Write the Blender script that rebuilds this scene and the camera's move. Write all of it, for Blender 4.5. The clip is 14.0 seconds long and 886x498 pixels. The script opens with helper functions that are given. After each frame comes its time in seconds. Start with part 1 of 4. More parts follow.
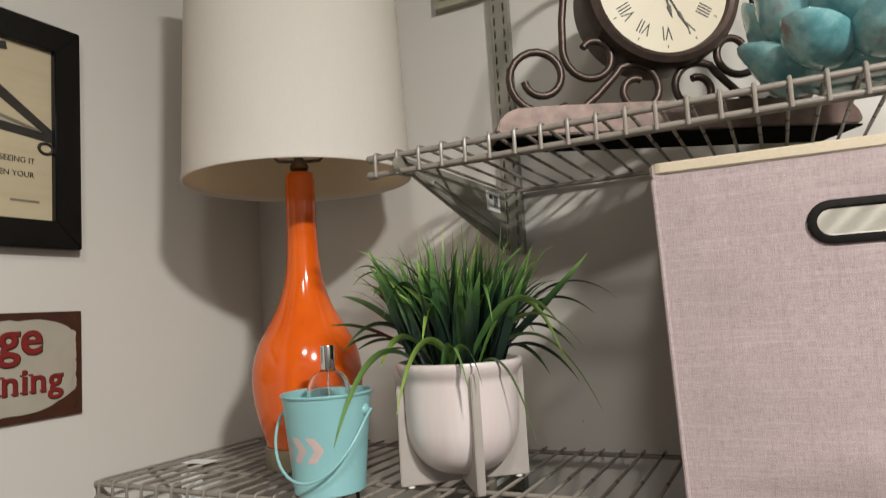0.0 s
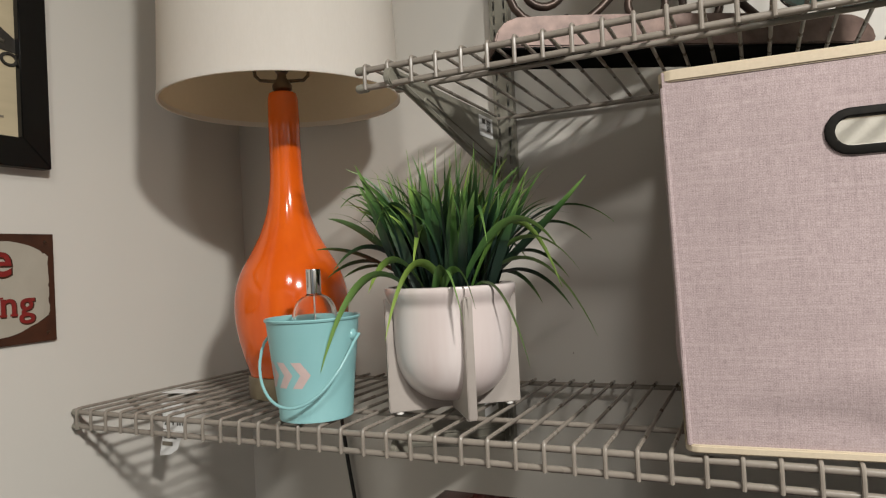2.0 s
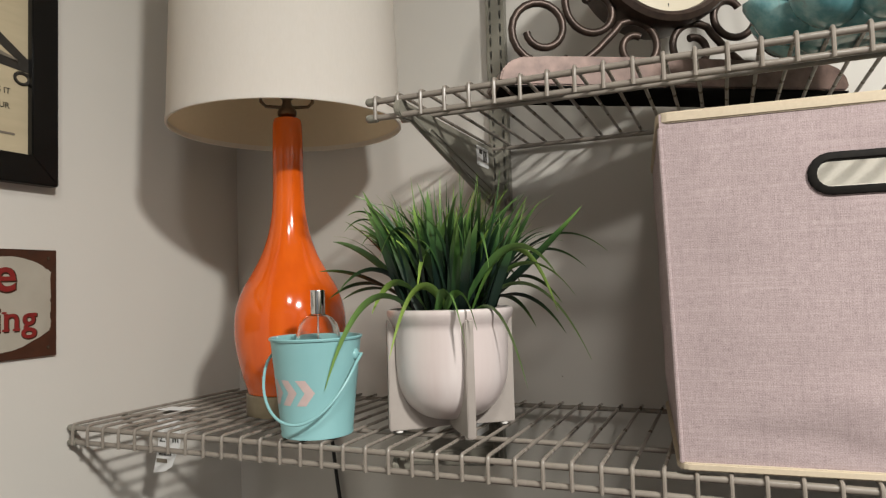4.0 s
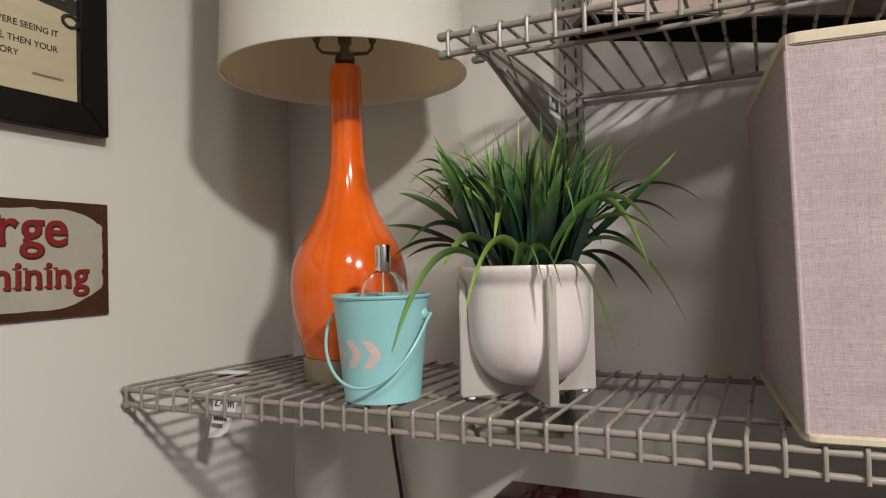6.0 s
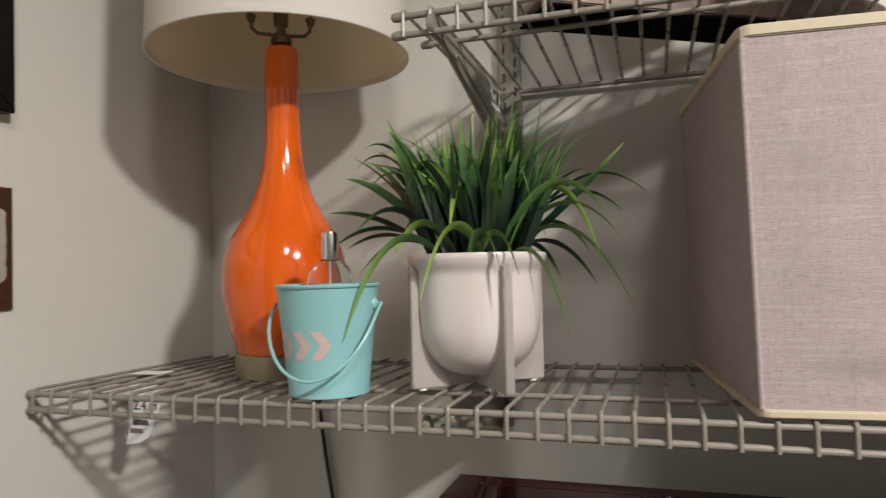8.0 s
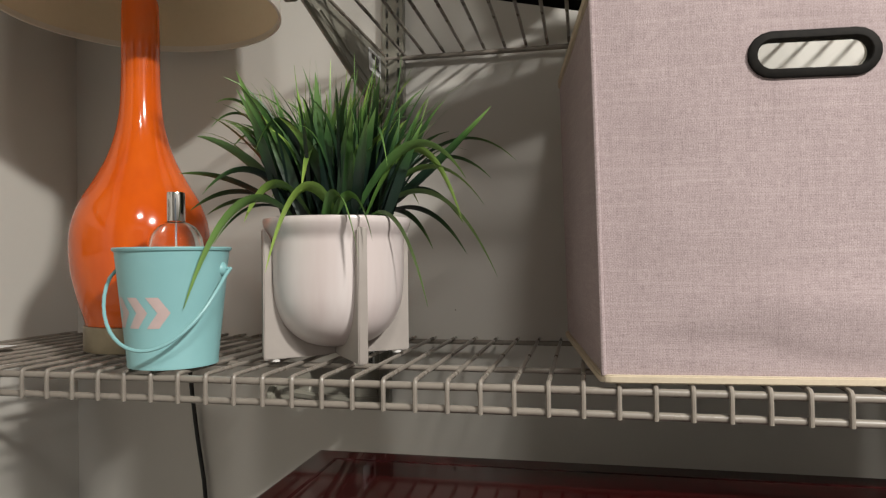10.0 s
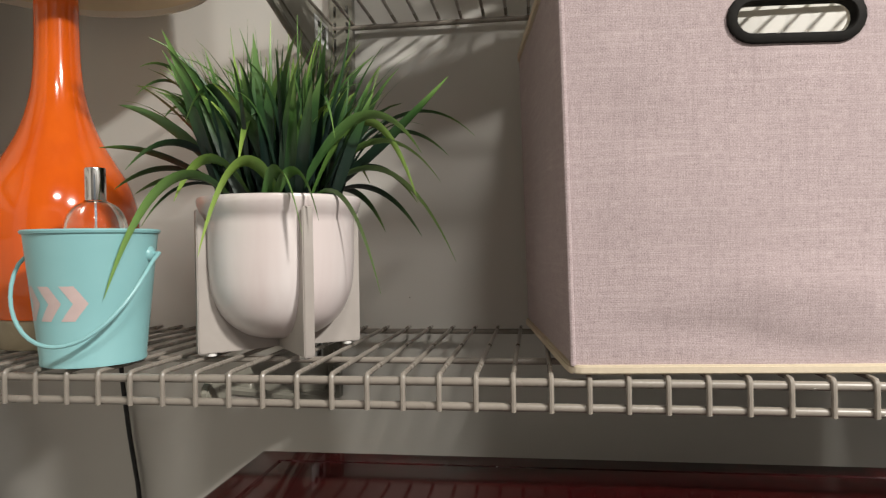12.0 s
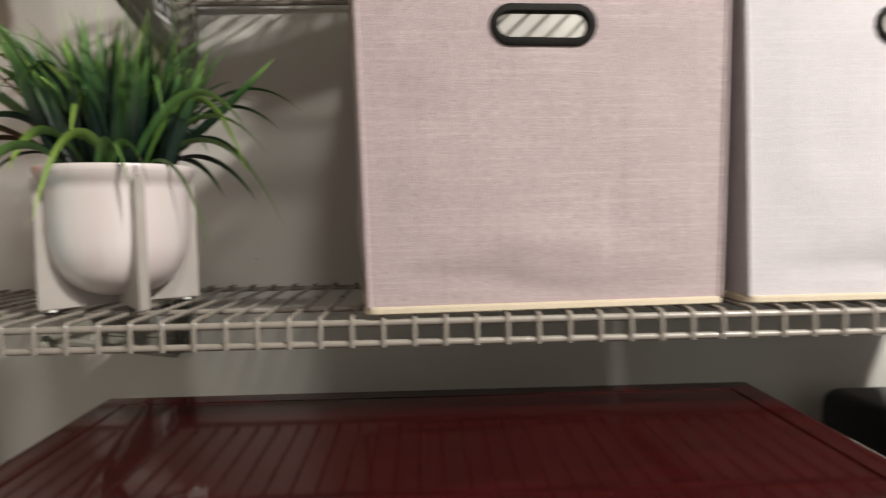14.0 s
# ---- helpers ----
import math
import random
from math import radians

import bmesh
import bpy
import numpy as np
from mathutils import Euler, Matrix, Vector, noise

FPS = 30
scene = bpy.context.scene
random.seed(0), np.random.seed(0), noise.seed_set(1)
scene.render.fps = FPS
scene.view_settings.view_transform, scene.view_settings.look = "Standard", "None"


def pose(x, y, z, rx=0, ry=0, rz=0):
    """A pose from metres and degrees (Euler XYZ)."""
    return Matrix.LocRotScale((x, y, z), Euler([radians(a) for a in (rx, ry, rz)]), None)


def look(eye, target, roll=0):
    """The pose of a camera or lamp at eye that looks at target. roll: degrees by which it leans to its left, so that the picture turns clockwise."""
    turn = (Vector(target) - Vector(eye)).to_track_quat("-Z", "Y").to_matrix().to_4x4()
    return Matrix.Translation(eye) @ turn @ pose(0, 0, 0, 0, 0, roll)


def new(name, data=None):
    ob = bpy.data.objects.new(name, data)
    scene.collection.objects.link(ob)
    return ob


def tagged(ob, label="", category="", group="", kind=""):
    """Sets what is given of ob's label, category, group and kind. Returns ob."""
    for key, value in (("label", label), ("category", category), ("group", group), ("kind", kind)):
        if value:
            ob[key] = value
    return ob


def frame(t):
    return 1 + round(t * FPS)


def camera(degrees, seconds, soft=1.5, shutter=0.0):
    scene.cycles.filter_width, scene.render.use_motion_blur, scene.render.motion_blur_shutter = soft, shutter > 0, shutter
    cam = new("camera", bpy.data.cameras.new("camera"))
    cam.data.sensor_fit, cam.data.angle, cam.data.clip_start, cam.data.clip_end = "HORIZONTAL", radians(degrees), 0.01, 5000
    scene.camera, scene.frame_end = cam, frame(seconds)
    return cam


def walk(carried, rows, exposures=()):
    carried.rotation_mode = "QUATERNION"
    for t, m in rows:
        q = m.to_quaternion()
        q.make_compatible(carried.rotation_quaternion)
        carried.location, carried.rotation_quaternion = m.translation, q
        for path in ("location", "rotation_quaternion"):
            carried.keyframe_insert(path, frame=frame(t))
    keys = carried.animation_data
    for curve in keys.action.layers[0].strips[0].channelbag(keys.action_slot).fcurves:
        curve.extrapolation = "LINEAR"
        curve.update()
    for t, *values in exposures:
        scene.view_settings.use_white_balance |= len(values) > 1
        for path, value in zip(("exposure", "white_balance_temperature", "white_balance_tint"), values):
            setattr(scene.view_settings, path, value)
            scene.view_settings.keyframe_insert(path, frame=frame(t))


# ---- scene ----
cam = camera(67.1, 14.0, 1.2, 0.5)
PATH = [
    (0, (0.792, -0.566, 1.487), (-0.099, 1.216, 1.666), -3.5),
    (0.5, (0.783, -0.559, 1.471), (-0.091, 1.236, 1.588), -2.9),
    (1, (0.788, -0.555, 1.461), (-0.062, 1.254, 1.519), -2.5),
    (1.5, (0.776, -0.551, 1.456), (-0.054, 1.269, 1.481), -2.1),
    (2, (0.767, -0.543, 1.458), (-0.085, 1.266, 1.491), -2.9),
    (2.2, (0.765, -0.543, 1.456), (-0.078, 1.271, 1.499), -2.8),
    (4.3, (0.745, -0.595, 1.459), (-0.03, 1.245, 1.579), -1.6),
    (4.5, (0.739, -0.601, 1.458), (-0.051, 1.232, 1.589), -1.6),
    (5, (0.731, -0.581, 1.437), (-0.098, 1.235, 1.554), -1.6),
    (5.5, (0.721, -0.563, 1.417), (-0.136, 1.243, 1.477), -1.5),
    (6, (0.692, -0.543, 1.436), (-0.185, 1.254, 1.477), -1.4),
    (6.5, (0.701, -0.537, 1.435), (-0.166, 1.264, 1.513), -1.8),
    (7, (0.693, -0.537, 1.434), (-0.204, 1.249, 1.516), -1.2),
    (7.5, (0.666, -0.542, 1.424), (-0.146, 1.285, 1.483), -0.8),
    (8, (0.64, -0.546, 1.419), (0.039, 1.361, 1.474), -1.4),
    (8.5, (0.66, -0.547, 1.426), (0.171, 1.391, 1.484), -1.6),
    (9, (0.699, -0.542, 1.418), (0.279, 1.413, 1.427), -1.0),
    (11.3, (0.697, -0.453, 1.382), (0.297, 1.506, 1.421), -0.3),
    (11.5, (0.692, -0.452, 1.383), (0.329, 1.515, 1.399), -0.7),
    (12, (0.687, -0.456, 1.391), (0.42, 1.526, 1.375), -0.9),
    (12.5, (0.684, -0.458, 1.394), (0.462, 1.529, 1.349), -0.8),
    (13, (0.687, -0.465, 1.395), (0.446, 1.52, 1.323), -1.0),
    (13.5, (0.704, -0.501, 1.39), (0.531, 1.489, 1.302), -0.9),
    (14, (0.758, -0.541, 1.388), (0.813, 1.454, 1.266), -1.1),
]
walk(cam, [(t, look(eye, target, roll)) for t, eye, target, roll in PATH],
     [(0.0, -0.12), (2.0, -0.14), (4.5, -0.05), (5.5, -0.16), (6.5, 0.0), (7.5, -0.06), (8.0, -0.08), (9.0, -0.10), (11.5, -0.16), (12.0, 0.04), (12.5, 0.14), (13.0, 0.14), (13.5, 0.05), (14.0, -0.02)])

# ---------------------------------------------------------------- light
world = bpy.data.worlds.new("world")
world.use_nodes = True
world.node_tree.nodes["Background"].inputs[0].default_value = (0.9, 0.95, 1.0, 1)
world.node_tree.nodes["Background"].inputs[1].default_value = 0.004
scene.world = world

# the closet's ceiling bulb, and a weak fill lamp added to lift the upper wall
for at, watts, size in (((1.74, -0.96, 2.42), 72.5, 0.18), ((1.02, -1.05, 2.40), 11.0, 0.20)):
    lamp_data = bpy.data.lights.new("ceiling_lamp_and_fill", "AREA")
    lamp_data.shape, lamp_data.size, lamp_data.energy = "DISK", size, watts
    lamp_data.color = (1.0, 0.975, 0.925)
    new("ceiling_lamp_and_fill", lamp_data).matrix_world = look(at, (at[0], at[1] + 0.001, 0))
# daylight from the next room through the doorway behind
door_light = bpy.data.lights.new("doorway_daylight", "AREA")
door_light.shape, door_light.size, door_light.size_y, door_light.energy = "RECTANGLE", 0.80, 1.95, 1.1
door_light.color = (0.80, 0.90, 1.0)
new("doorway_daylight", door_light).matrix_world = look((1.30, -1.79, 1.02), (1.30, 0, 1.02))

# ---------------------------------------------------------------- materials
def nodes_of(name, rough=0.5, metal=0.0, coat=0.0):
    m = bpy.data.materials.new(name)
    m.use_nodes = True
    nt = m.node_tree
    b = nt.nodes["Principled BSDF"]
    b.inputs["Roughness"].default_value = rough
    b.inputs["Metallic"].default_value = metal
    b.inputs["Coat Weight"].default_value = coat
    b.inputs["Coat Roughness"].default_value = 0.06
    return m, nt, b


def node(nt, kind, **values):
    n = nt.nodes.new(kind)
    for k, v in values.items():
        n.inputs[k.replace("_", " ")].default_value = v
    return n


def coords(nt, scale=(1, 1, 1), which="Object"):
    tc = nt.nodes.new("ShaderNodeTexCoord")
    mp = nt.nodes.new("ShaderNodeMapping")
    mp.inputs["Scale"].default_value = scale
    nt.links.new(tc.outputs[which], mp.inputs["Vector"])
    return mp.outputs[0]


def noise_tex(nt, vec, scale, detail=4.0, rough=0.55):
    n = node(nt, "ShaderNodeTexNoise", Scale=scale, Detail=detail, Roughness=rough)
    nt.links.new(vec, n.inputs["Vector"])
    return n.outputs["Fac"]


def ramp(nt, fac, stops):
    r = nt.nodes.new("ShaderNodeValToRGB")
    els = r.color_ramp.elements
    while len(els) < len(stops):
        els.new(0.5)
    for e, (p, c) in zip(els, stops):
        e.position, e.color = p, (*c, 1)
    nt.links.new(fac, r.inputs[0])
    return r.outputs[0]


def mix(nt, fac, a, b, mode="MIX"):
    m = nt.nodes.new("ShaderNodeMix")
    m.data_type, m.blend_type = "RGBA", mode
    for sock, v in ((m.inputs[0], fac), (m.inputs[6], a), (m.inputs[7], b)):
        if hasattr(v, "is_linked"):
            nt.links.new(v, sock)
        elif isinstance(v, tuple):
            sock.default_value = (*v, 1)
        else:
            sock.default_value = v
    return m.outputs[2]


def bump(nt, b, height, strength, distance):
    n = node(nt, "ShaderNodeBump", Strength=strength, Distance=distance)
    nt.links.new(height, n.inputs["Height"])
    nt.links.new(n.outputs[0], b.inputs["Normal"])


def plain(name, c1, c2, rough=0.5, metal=0.0, coat=0.0, scale=40.0, grain=0.15, depth=0.0004, stretch=(1, 1, 1), rough2=None):
    """A surface of two near colours with fine relief."""
    m, nt, b = nodes_of(name, rough, metal, coat)
    v = coords(nt, stretch)
    f = noise_tex(nt, v, scale)
    g = noise_tex(nt, v, scale * 0.17, 2.0)
    col = mix(nt, ramp(nt, f, [(0.3, (0, 0, 0)), (0.7, (1, 1, 1))]), c1, c2)
    col = mix(nt, 0.25, col, mix(nt, ramp(nt, g, [(0.35, (0, 0, 0)), (0.65, (1, 1, 1))]), c1, c2))
    nt.links.new(col, b.inputs["Base Color"])
    if rough2 is not None:
        r = ramp(nt, g, [(0.3, (rough,) * 3), (0.7, (rough2,) * 3)])
        nt.links.new(r, b.inputs["Roughness"])
    if grain:
        bump(nt, b, f, grain, depth)
    return m


def linen(name, base, light, dark, along=0):
    """A woven cloth with slubbed threads both ways; panels lie along local x-z (along 0) or y-z (along 1)."""
    m, nt, b = nodes_of(name, 0.9)
    b.inputs["Sheen Weight"].default_value = 0.12
    tc = nt.nodes.new("ShaderNodeTexCoord")
    sep = nt.nodes.new("ShaderNodeSeparateXYZ")
    nt.links.new(tc.outputs["Object"], sep.inputs[0])

    def plane(su, sv):
        comb = nt.nodes.new("ShaderNodeCombineXYZ")
        for src, sock, s in ((sep.outputs[along], 0, su), (sep.outputs[2], 1, sv)):
            k = nt.nodes.new("ShaderNodeMath")
            k.operation = "MULTIPLY"
            nt.links.new(src, k.inputs[0])
            k.inputs[1].default_value = s
            nt.links.new(k.outputs[0], comb.inputs[sock])
        return comb.outputs[0]
    weft = noise_tex(nt, plane(120, 1250), 1.0, 4.0, 0.75)
    warp = noise_tex(nt, plane(1250, 110), 1.0, 4.0, 0.75)
    slub = noise_tex(nt, plane(11, 300), 1.0, 3.0, 0.6)
    slub2 = noise_tex(nt, plane(300, 9), 1.0, 3.0, 0.6)
    blot = noise_tex(nt, plane(9, 9), 1.0, 3.0, 0.5)
    w1 = ramp(nt, weft, [(0.38, (0, 0, 0)), (0.62, (1, 1, 1))])
    w2 = ramp(nt, warp, [(0.38, (0, 0, 0)), (0.62, (1, 1, 1))])
    threads = mix(nt, 0.5, w1, w2)
    # basket weave: over and under in turn, a little uneven
    drift = noise_tex(nt, plane(60, 60), 1.0, 2.0, 0.5)
    waves = []
    for src in (sep.outputs[along], sep.outputs[2]):
        step, turn = nt.nodes.new("ShaderNodeMath"), nt.nodes.new("ShaderNodeMath")
        step.operation, turn.operation = "MULTIPLY_ADD", "SINE"
        nt.links.new(src, step.inputs[0]), nt.links.new(drift, step.inputs[2])
        step.inputs[1].default_value = 2 * math.pi / 0.0026
        nt.links.new(step.outputs[0], turn.inputs[0])
        waves.append(turn.outputs[0])
    weave = nt.nodes.new("ShaderNodeMath")
    weave.operation = "MULTIPLY"
    nt.links.new(waves[0], weave.inputs[0]), nt.links.new(waves[1], weave.inputs[1])
    lift = nt.nodes.new("ShaderNodeMath")
    lift.operation = "MULTIPLY_ADD"
    nt.links.new(weave.outputs[0], lift.inputs[0])
    lift.inputs[1].default_value, lift.inputs[2].default_value = 0.5, 0.5
    threads = mix(nt, 0.20, threads, lift.outputs[0])
    col = mix(nt, threads, dark, light)
    col = mix(nt, ramp(nt, slub, [(0.50, (0, 0, 0)), (0.70, (0.45, 0.45, 0.45))]), col, light)
    col = mix(nt, ramp(nt, slub2, [(0.50, (0, 0, 0)), (0.70, (0.26, 0.26, 0.26))]), col, dark)
    col = mix(nt, ramp(nt, blot, [(0.3, (0.16, 0.16, 0.16)), (0.7, (0.40, 0.40, 0.40))]), col, base)
    nt.links.new(col, b.inputs["Base Color"])
    bump(nt, b, threads, 0.28, 0.0006)
    return m


def wall_paint(name, c):
    m, nt, b = nodes_of(name, 0.55)
    v = coords(nt)
    g = noise_tex(nt, v, 2.2, 3.0)
    d = tuple(x * 0.95 for x in c)
    nt.links.new(mix(nt, ramp(nt, g, [(0.3, (0, 0, 0)), (0.7, (1, 1, 1))]), d, c), b.inputs["Base Color"])
    bump(nt, b, noise_tex(nt, v, 260.0, 3.0), 0.12, 0.0006)
    return m


def glaze_orange():
    m, nt, b = nodes_of("orange_glaze", 0.12, 0.0, 0.15)
    v = coords(nt)
    streak = noise_tex(nt, coords(nt, (1, 1, 0.16)), 26.0, 4.0)
    cloud = noise_tex(nt, v, 13.0, 3.0)
    col = mix(nt, ramp(nt, streak, [(0.42, (0, 0, 0)), (0.75, (1, 1, 1))]), (0.73, 0.116, 0.006), (0.60, 0.076, 0.005))
    col = mix(nt, ramp(nt, cloud, [(0.45, (0, 0, 0)), (0.8, (0.7, 0.7, 0.7))]), col, (0.77, 0.128, 0.008))
    nt.links.new(col, b.inputs["Base Color"])
    bump(nt, b, cloud, 0.05, 0.002)
    return m


def leaf_green_shaded_roots():
    m, nt, b = nodes_of("leaf_green_shaded_roots", 0.42)
    uv = nt.nodes.new("ShaderNodeUVMap")
    sep = nt.nodes.new("ShaderNodeSeparateXYZ")
    nt.links.new(uv.outputs[0], sep.inputs[0])
    # dark green to pale tips; lower half blackened further for shade inside the tuft
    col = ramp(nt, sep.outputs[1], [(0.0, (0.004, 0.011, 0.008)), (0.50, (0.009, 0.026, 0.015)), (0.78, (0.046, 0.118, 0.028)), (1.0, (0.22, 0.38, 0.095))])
    geo = nt.nodes.new("ShaderNodeNewGeometry")
    info = nt.nodes.new("ShaderNodeObjectInfo")
    both, wrap = nt.nodes.new("ShaderNodeMath"), nt.nodes.new("ShaderNodeMath")
    wrap.operation = "FRACT"
    nt.links.new(geo.outputs["Random Per Island"], both.inputs[0]), nt.links.new(info.outputs["Random"], both.inputs[1])
    nt.links.new(both.outputs[0], wrap.inputs[0])
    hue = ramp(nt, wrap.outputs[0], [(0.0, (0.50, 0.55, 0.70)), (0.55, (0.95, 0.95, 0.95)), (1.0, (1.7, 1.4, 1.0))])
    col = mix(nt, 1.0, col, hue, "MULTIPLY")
    nt.links.new(col, b.inputs["Base Color"])
    vein = noise_tex(nt, sep.outputs[0], 9.0, 1.0)
    bump(nt, b, vein, 0.25, 0.0005)
    b.inputs["Subsurface Weight"].default_value = 0.0
    return m


def cherry():
    m, nt, b = nodes_of("cherry_lacquer", 0.065, 0.0, 0.0)
    grain = noise_tex(nt, coords(nt, (1.2, 14, 14)), 9.0, 5.0, 0.6)
    cloud = noise_tex(nt, coords(nt, (2, 6, 2)), 3.0, 2.0)
    col = mix(nt, ramp(nt, grain, [(0.35, (0, 0, 0)), (0.7, (1, 1, 1))]), (0.018, 0.0022, 0.0026), (0.036, 0.0038, 0.0038))
    col = mix(nt, ramp(nt, cloud, [(0.4, (0, 0, 0)), (0.7, (0.5, 0.5, 0.5))]), col, (0.020, 0.003, 0.003))
    nt.links.new(col, b.inputs["Base Color"])
    return m


def teal_glaze():
    m, nt, b = nodes_of("teal_crackle_glaze", 0.18, 0.0, 0.5)
    v = coords(nt)
    f = noise_tex(nt, v, 28.0, 5.0, 0.65)
    col = ramp(nt, f, [(0.25, (0.05, 0.16, 0.175)), (0.43, (0.11, 0.29, 0.31)), (0.57, (0.23, 0.42, 0.42)), (0.68, (0.22, 0.185, 0.18)), (0.8, (0.12, 0.28, 0.30))])
    nt.links.new(col, b.inputs["Base Color"])
    bump(nt, b, noise_tex(nt, v, 60.0), 0.15, 0.001)
    return m


def glass_mat():
    m, nt, b = nodes_of("clear_glass", 0.02)
    b.inputs["Transmission Weight"].default_value = 1.0
    b.inputs["IOR"].default_value = 1.45
    b.inputs["Base Color"].default_value = (0.97, 0.98, 0.97, 1)
    return m


M_WALL = wall_paint("warm_grey_wall_paint", (0.600, 0.572, 0.522))
# same wall paint darkened for the unseen walls, to cut bounced light
M_WALL_DIM = wall_paint("dimmed_wall_paint", (0.16, 0.151, 0.140))
# unseen white ceiling, greyed in its colour so the shadows get less bounce
M_CEIL = wall_paint("dimmed_ceiling_paint", (0.36, 0.35, 0.335))
M_FLOOR = plain("grey_carpet", (0.12, 0.11, 0.10), (0.18, 0.165, 0.15), 0.95, scale=220, grain=0.6, depth=0.004)
M_WIRE = plain("taupe_coated_wire", (0.212, 0.184, 0.154), (0.252, 0.222, 0.188), 0.20, scale=90, grain=0.05, rough2=0.4)
M_STEEL = plain("taupe_painted_steel", (0.200, 0.190, 0.155), (0.235, 0.222, 0.180), 0.35, scale=60, grain=0.06)
M_ORANGE = glaze_orange()
M_BASE = plain("aged_brass", (0.34, 0.29, 0.20), (0.26, 0.22, 0.15), 0.36, 0.85, scale=70, grain=0.1)
M_DARKMETAL = plain("dark_bronze_metal", (0.09, 0.065, 0.045), (0.14, 0.10, 0.07), 0.32, 0.8, scale=90, grain=0.1)
M_SHADE = plain("ivory_shade_cloth", (0.86, 0.835, 0.795), (0.81, 0.785, 0.74), 0.9, scale=420, grain=0.25, depth=0.0004, stretch=(1, 1, 0.25))
def let_through(m, colour, share):
    nt = m.node_tree
    t, mx = nt.nodes.new("ShaderNodeBsdfTranslucent"), nt.nodes.new("ShaderNodeMixShader")
    t.inputs[0].default_value, mx.inputs[0].default_value = (*colour, 1), share
    nt.links.new(nt.nodes["Principled BSDF"].outputs[0], mx.inputs[1]), nt.links.new(t.outputs[0], mx.inputs[2])
    nt.links.new(mx.outputs[0], nt.nodes["Material Output"].inputs[0])
    return m


let_through(M_SHADE, (0.88, 0.82, 0.72), 0.42)
M_SHADEIN = plain("ivory_shade_lining", (0.80, 0.72, 0.58), (0.75, 0.67, 0.53), 0.75, scale=160, grain=0.06)
let_through(M_SHADEIN, (0.90, 0.80, 0.64), 0.5)
M_TEALTIN = plain("aqua_painted_tin", (0.225, 0.445, 0.455), (0.255, 0.485, 0.495), 0.22, scale=16, grain=0.06, depth=0.002, rough2=0.42)
M_PINKPAINT = plain("pale_pink_paint", (0.57, 0.435, 0.41), (0.52, 0.39, 0.37), 0.5, scale=120, grain=0.05)
M_CHROME = plain("brushed_chrome", (0.72, 0.71, 0.69), (0.62, 0.61, 0.59), 0.14, 1.0, scale=120, grain=0.03, stretch=(1, 1, 0.05))
M_GLASS = glass_mat()
M_POT = plain("blush_ceramic_glaze", (0.71, 0.665, 0.645), (0.59, 0.500, 0.48), 0.28, 0.0, 0.3, scale=30, grain=0.05, depth=0.002, stretch=(1, 1, 0.12))
M_STAND = plain("greige_stand_paint", (0.335, 0.296, 0.266), (0.375, 0.334, 0.302), 0.55, scale=60, grain=0.1)
M_PAD = plain("clear_felt_pad", (0.75, 0.73, 0.70), (0.68, 0.66, 0.62), 0.6, scale=90, grain=0.05)
M_MOSS = plain("dark_moss", (0.015, 0.03, 0.012), (0.03, 0.05, 0.02), 0.95, scale=90, grain=0.8, depth=0.004)
M_LEAF = leaf_green_shaded_roots()
MAUVE = ((0.338, 0.265, 0.262), (0.500, 0.408, 0.400), (0.198, 0.144, 0.148))
LILAC = ((0.45, 0.415, 0.42), (0.53, 0.495, 0.50), (0.37, 0.335, 0.345))
M_LINEN = (linen("mauve_linen", *MAUVE), linen("mauve_linen_side", *MAUVE, 1))
M_LINEN2 = (linen("pale_lilac_linen", *LILAC), linen("pale_lilac_linen_side", *LILAC, 1))
M_PIPING = plain("cream_binding_tape", (0.55, 0.465, 0.345), (0.49, 0.41, 0.30), 0.85, scale=300, grain=0.3)
M_LINING = plain("cream_bin_lining", (0.72, 0.68, 0.60), (0.66, 0.62, 0.54), 0.9, scale=260, grain=0.2)
M_BLACKPL = plain("black_plastic", (0.009, 0.0085, 0.008), (0.016, 0.014, 0.012), 0.62, scale=200, grain=0.1)
for m in (M_BLACKPL,):
    m.node_tree.nodes["Principled BSDF"].inputs["Specular IOR Level"].default_value = 0.08
M_FELT = plain("black_felt", (0.004, 0.0038, 0.0036), (0.006, 0.0056, 0.0052), 1.0, scale=300, grain=0.3)
M_FELT.node_tree.nodes["Principled BSDF"].inputs["Specular IOR Level"].default_value = 0.05
M_CHERRY = cherry()
M_BLACK = plain("black_lacquer", (0.005, 0.0045, 0.004), (0.008, 0.0075, 0.007), 0.24, scale=60, grain=0.05)
M_BLACK.node_tree.nodes["Principled BSDF"].inputs["Specular IOR Level"].default_value = 0.25
M_PRINT = plain("tan_aged_print", (0.51, 0.43, 0.285), (0.43, 0.36, 0.235), 0.55, scale=26, grain=0.0, stretch=(1, 0.5, 3))
M_INK = plain("black_ink", (0.018, 0.015, 0.012), (0.03, 0.026, 0.02), 0.5, scale=40, grain=0.0)
M_GREYINK = plain("grey_ink", (0.14, 0.12, 0.09), (0.20, 0.17, 0.13), 0.5, scale=40, grain=0.0)
M_RUST = plain("rusty_brown_enamel", (0.060, 0.022, 0.011), (0.028, 0.012, 0.007), 0.40, scale=55, grain=0.12)
M_SIGNCREAM = plain("aged_cream_enamel", (0.33, 0.302, 0.245), (0.385, 0.355, 0.295), 0.38, scale=24, grain=0.05)
M_SIGNRED = plain("brick_red_enamel", (0.225, 0.020, 0.018), (0.155, 0.014, 0.013), 0.4, scale=70, grain=0.05)
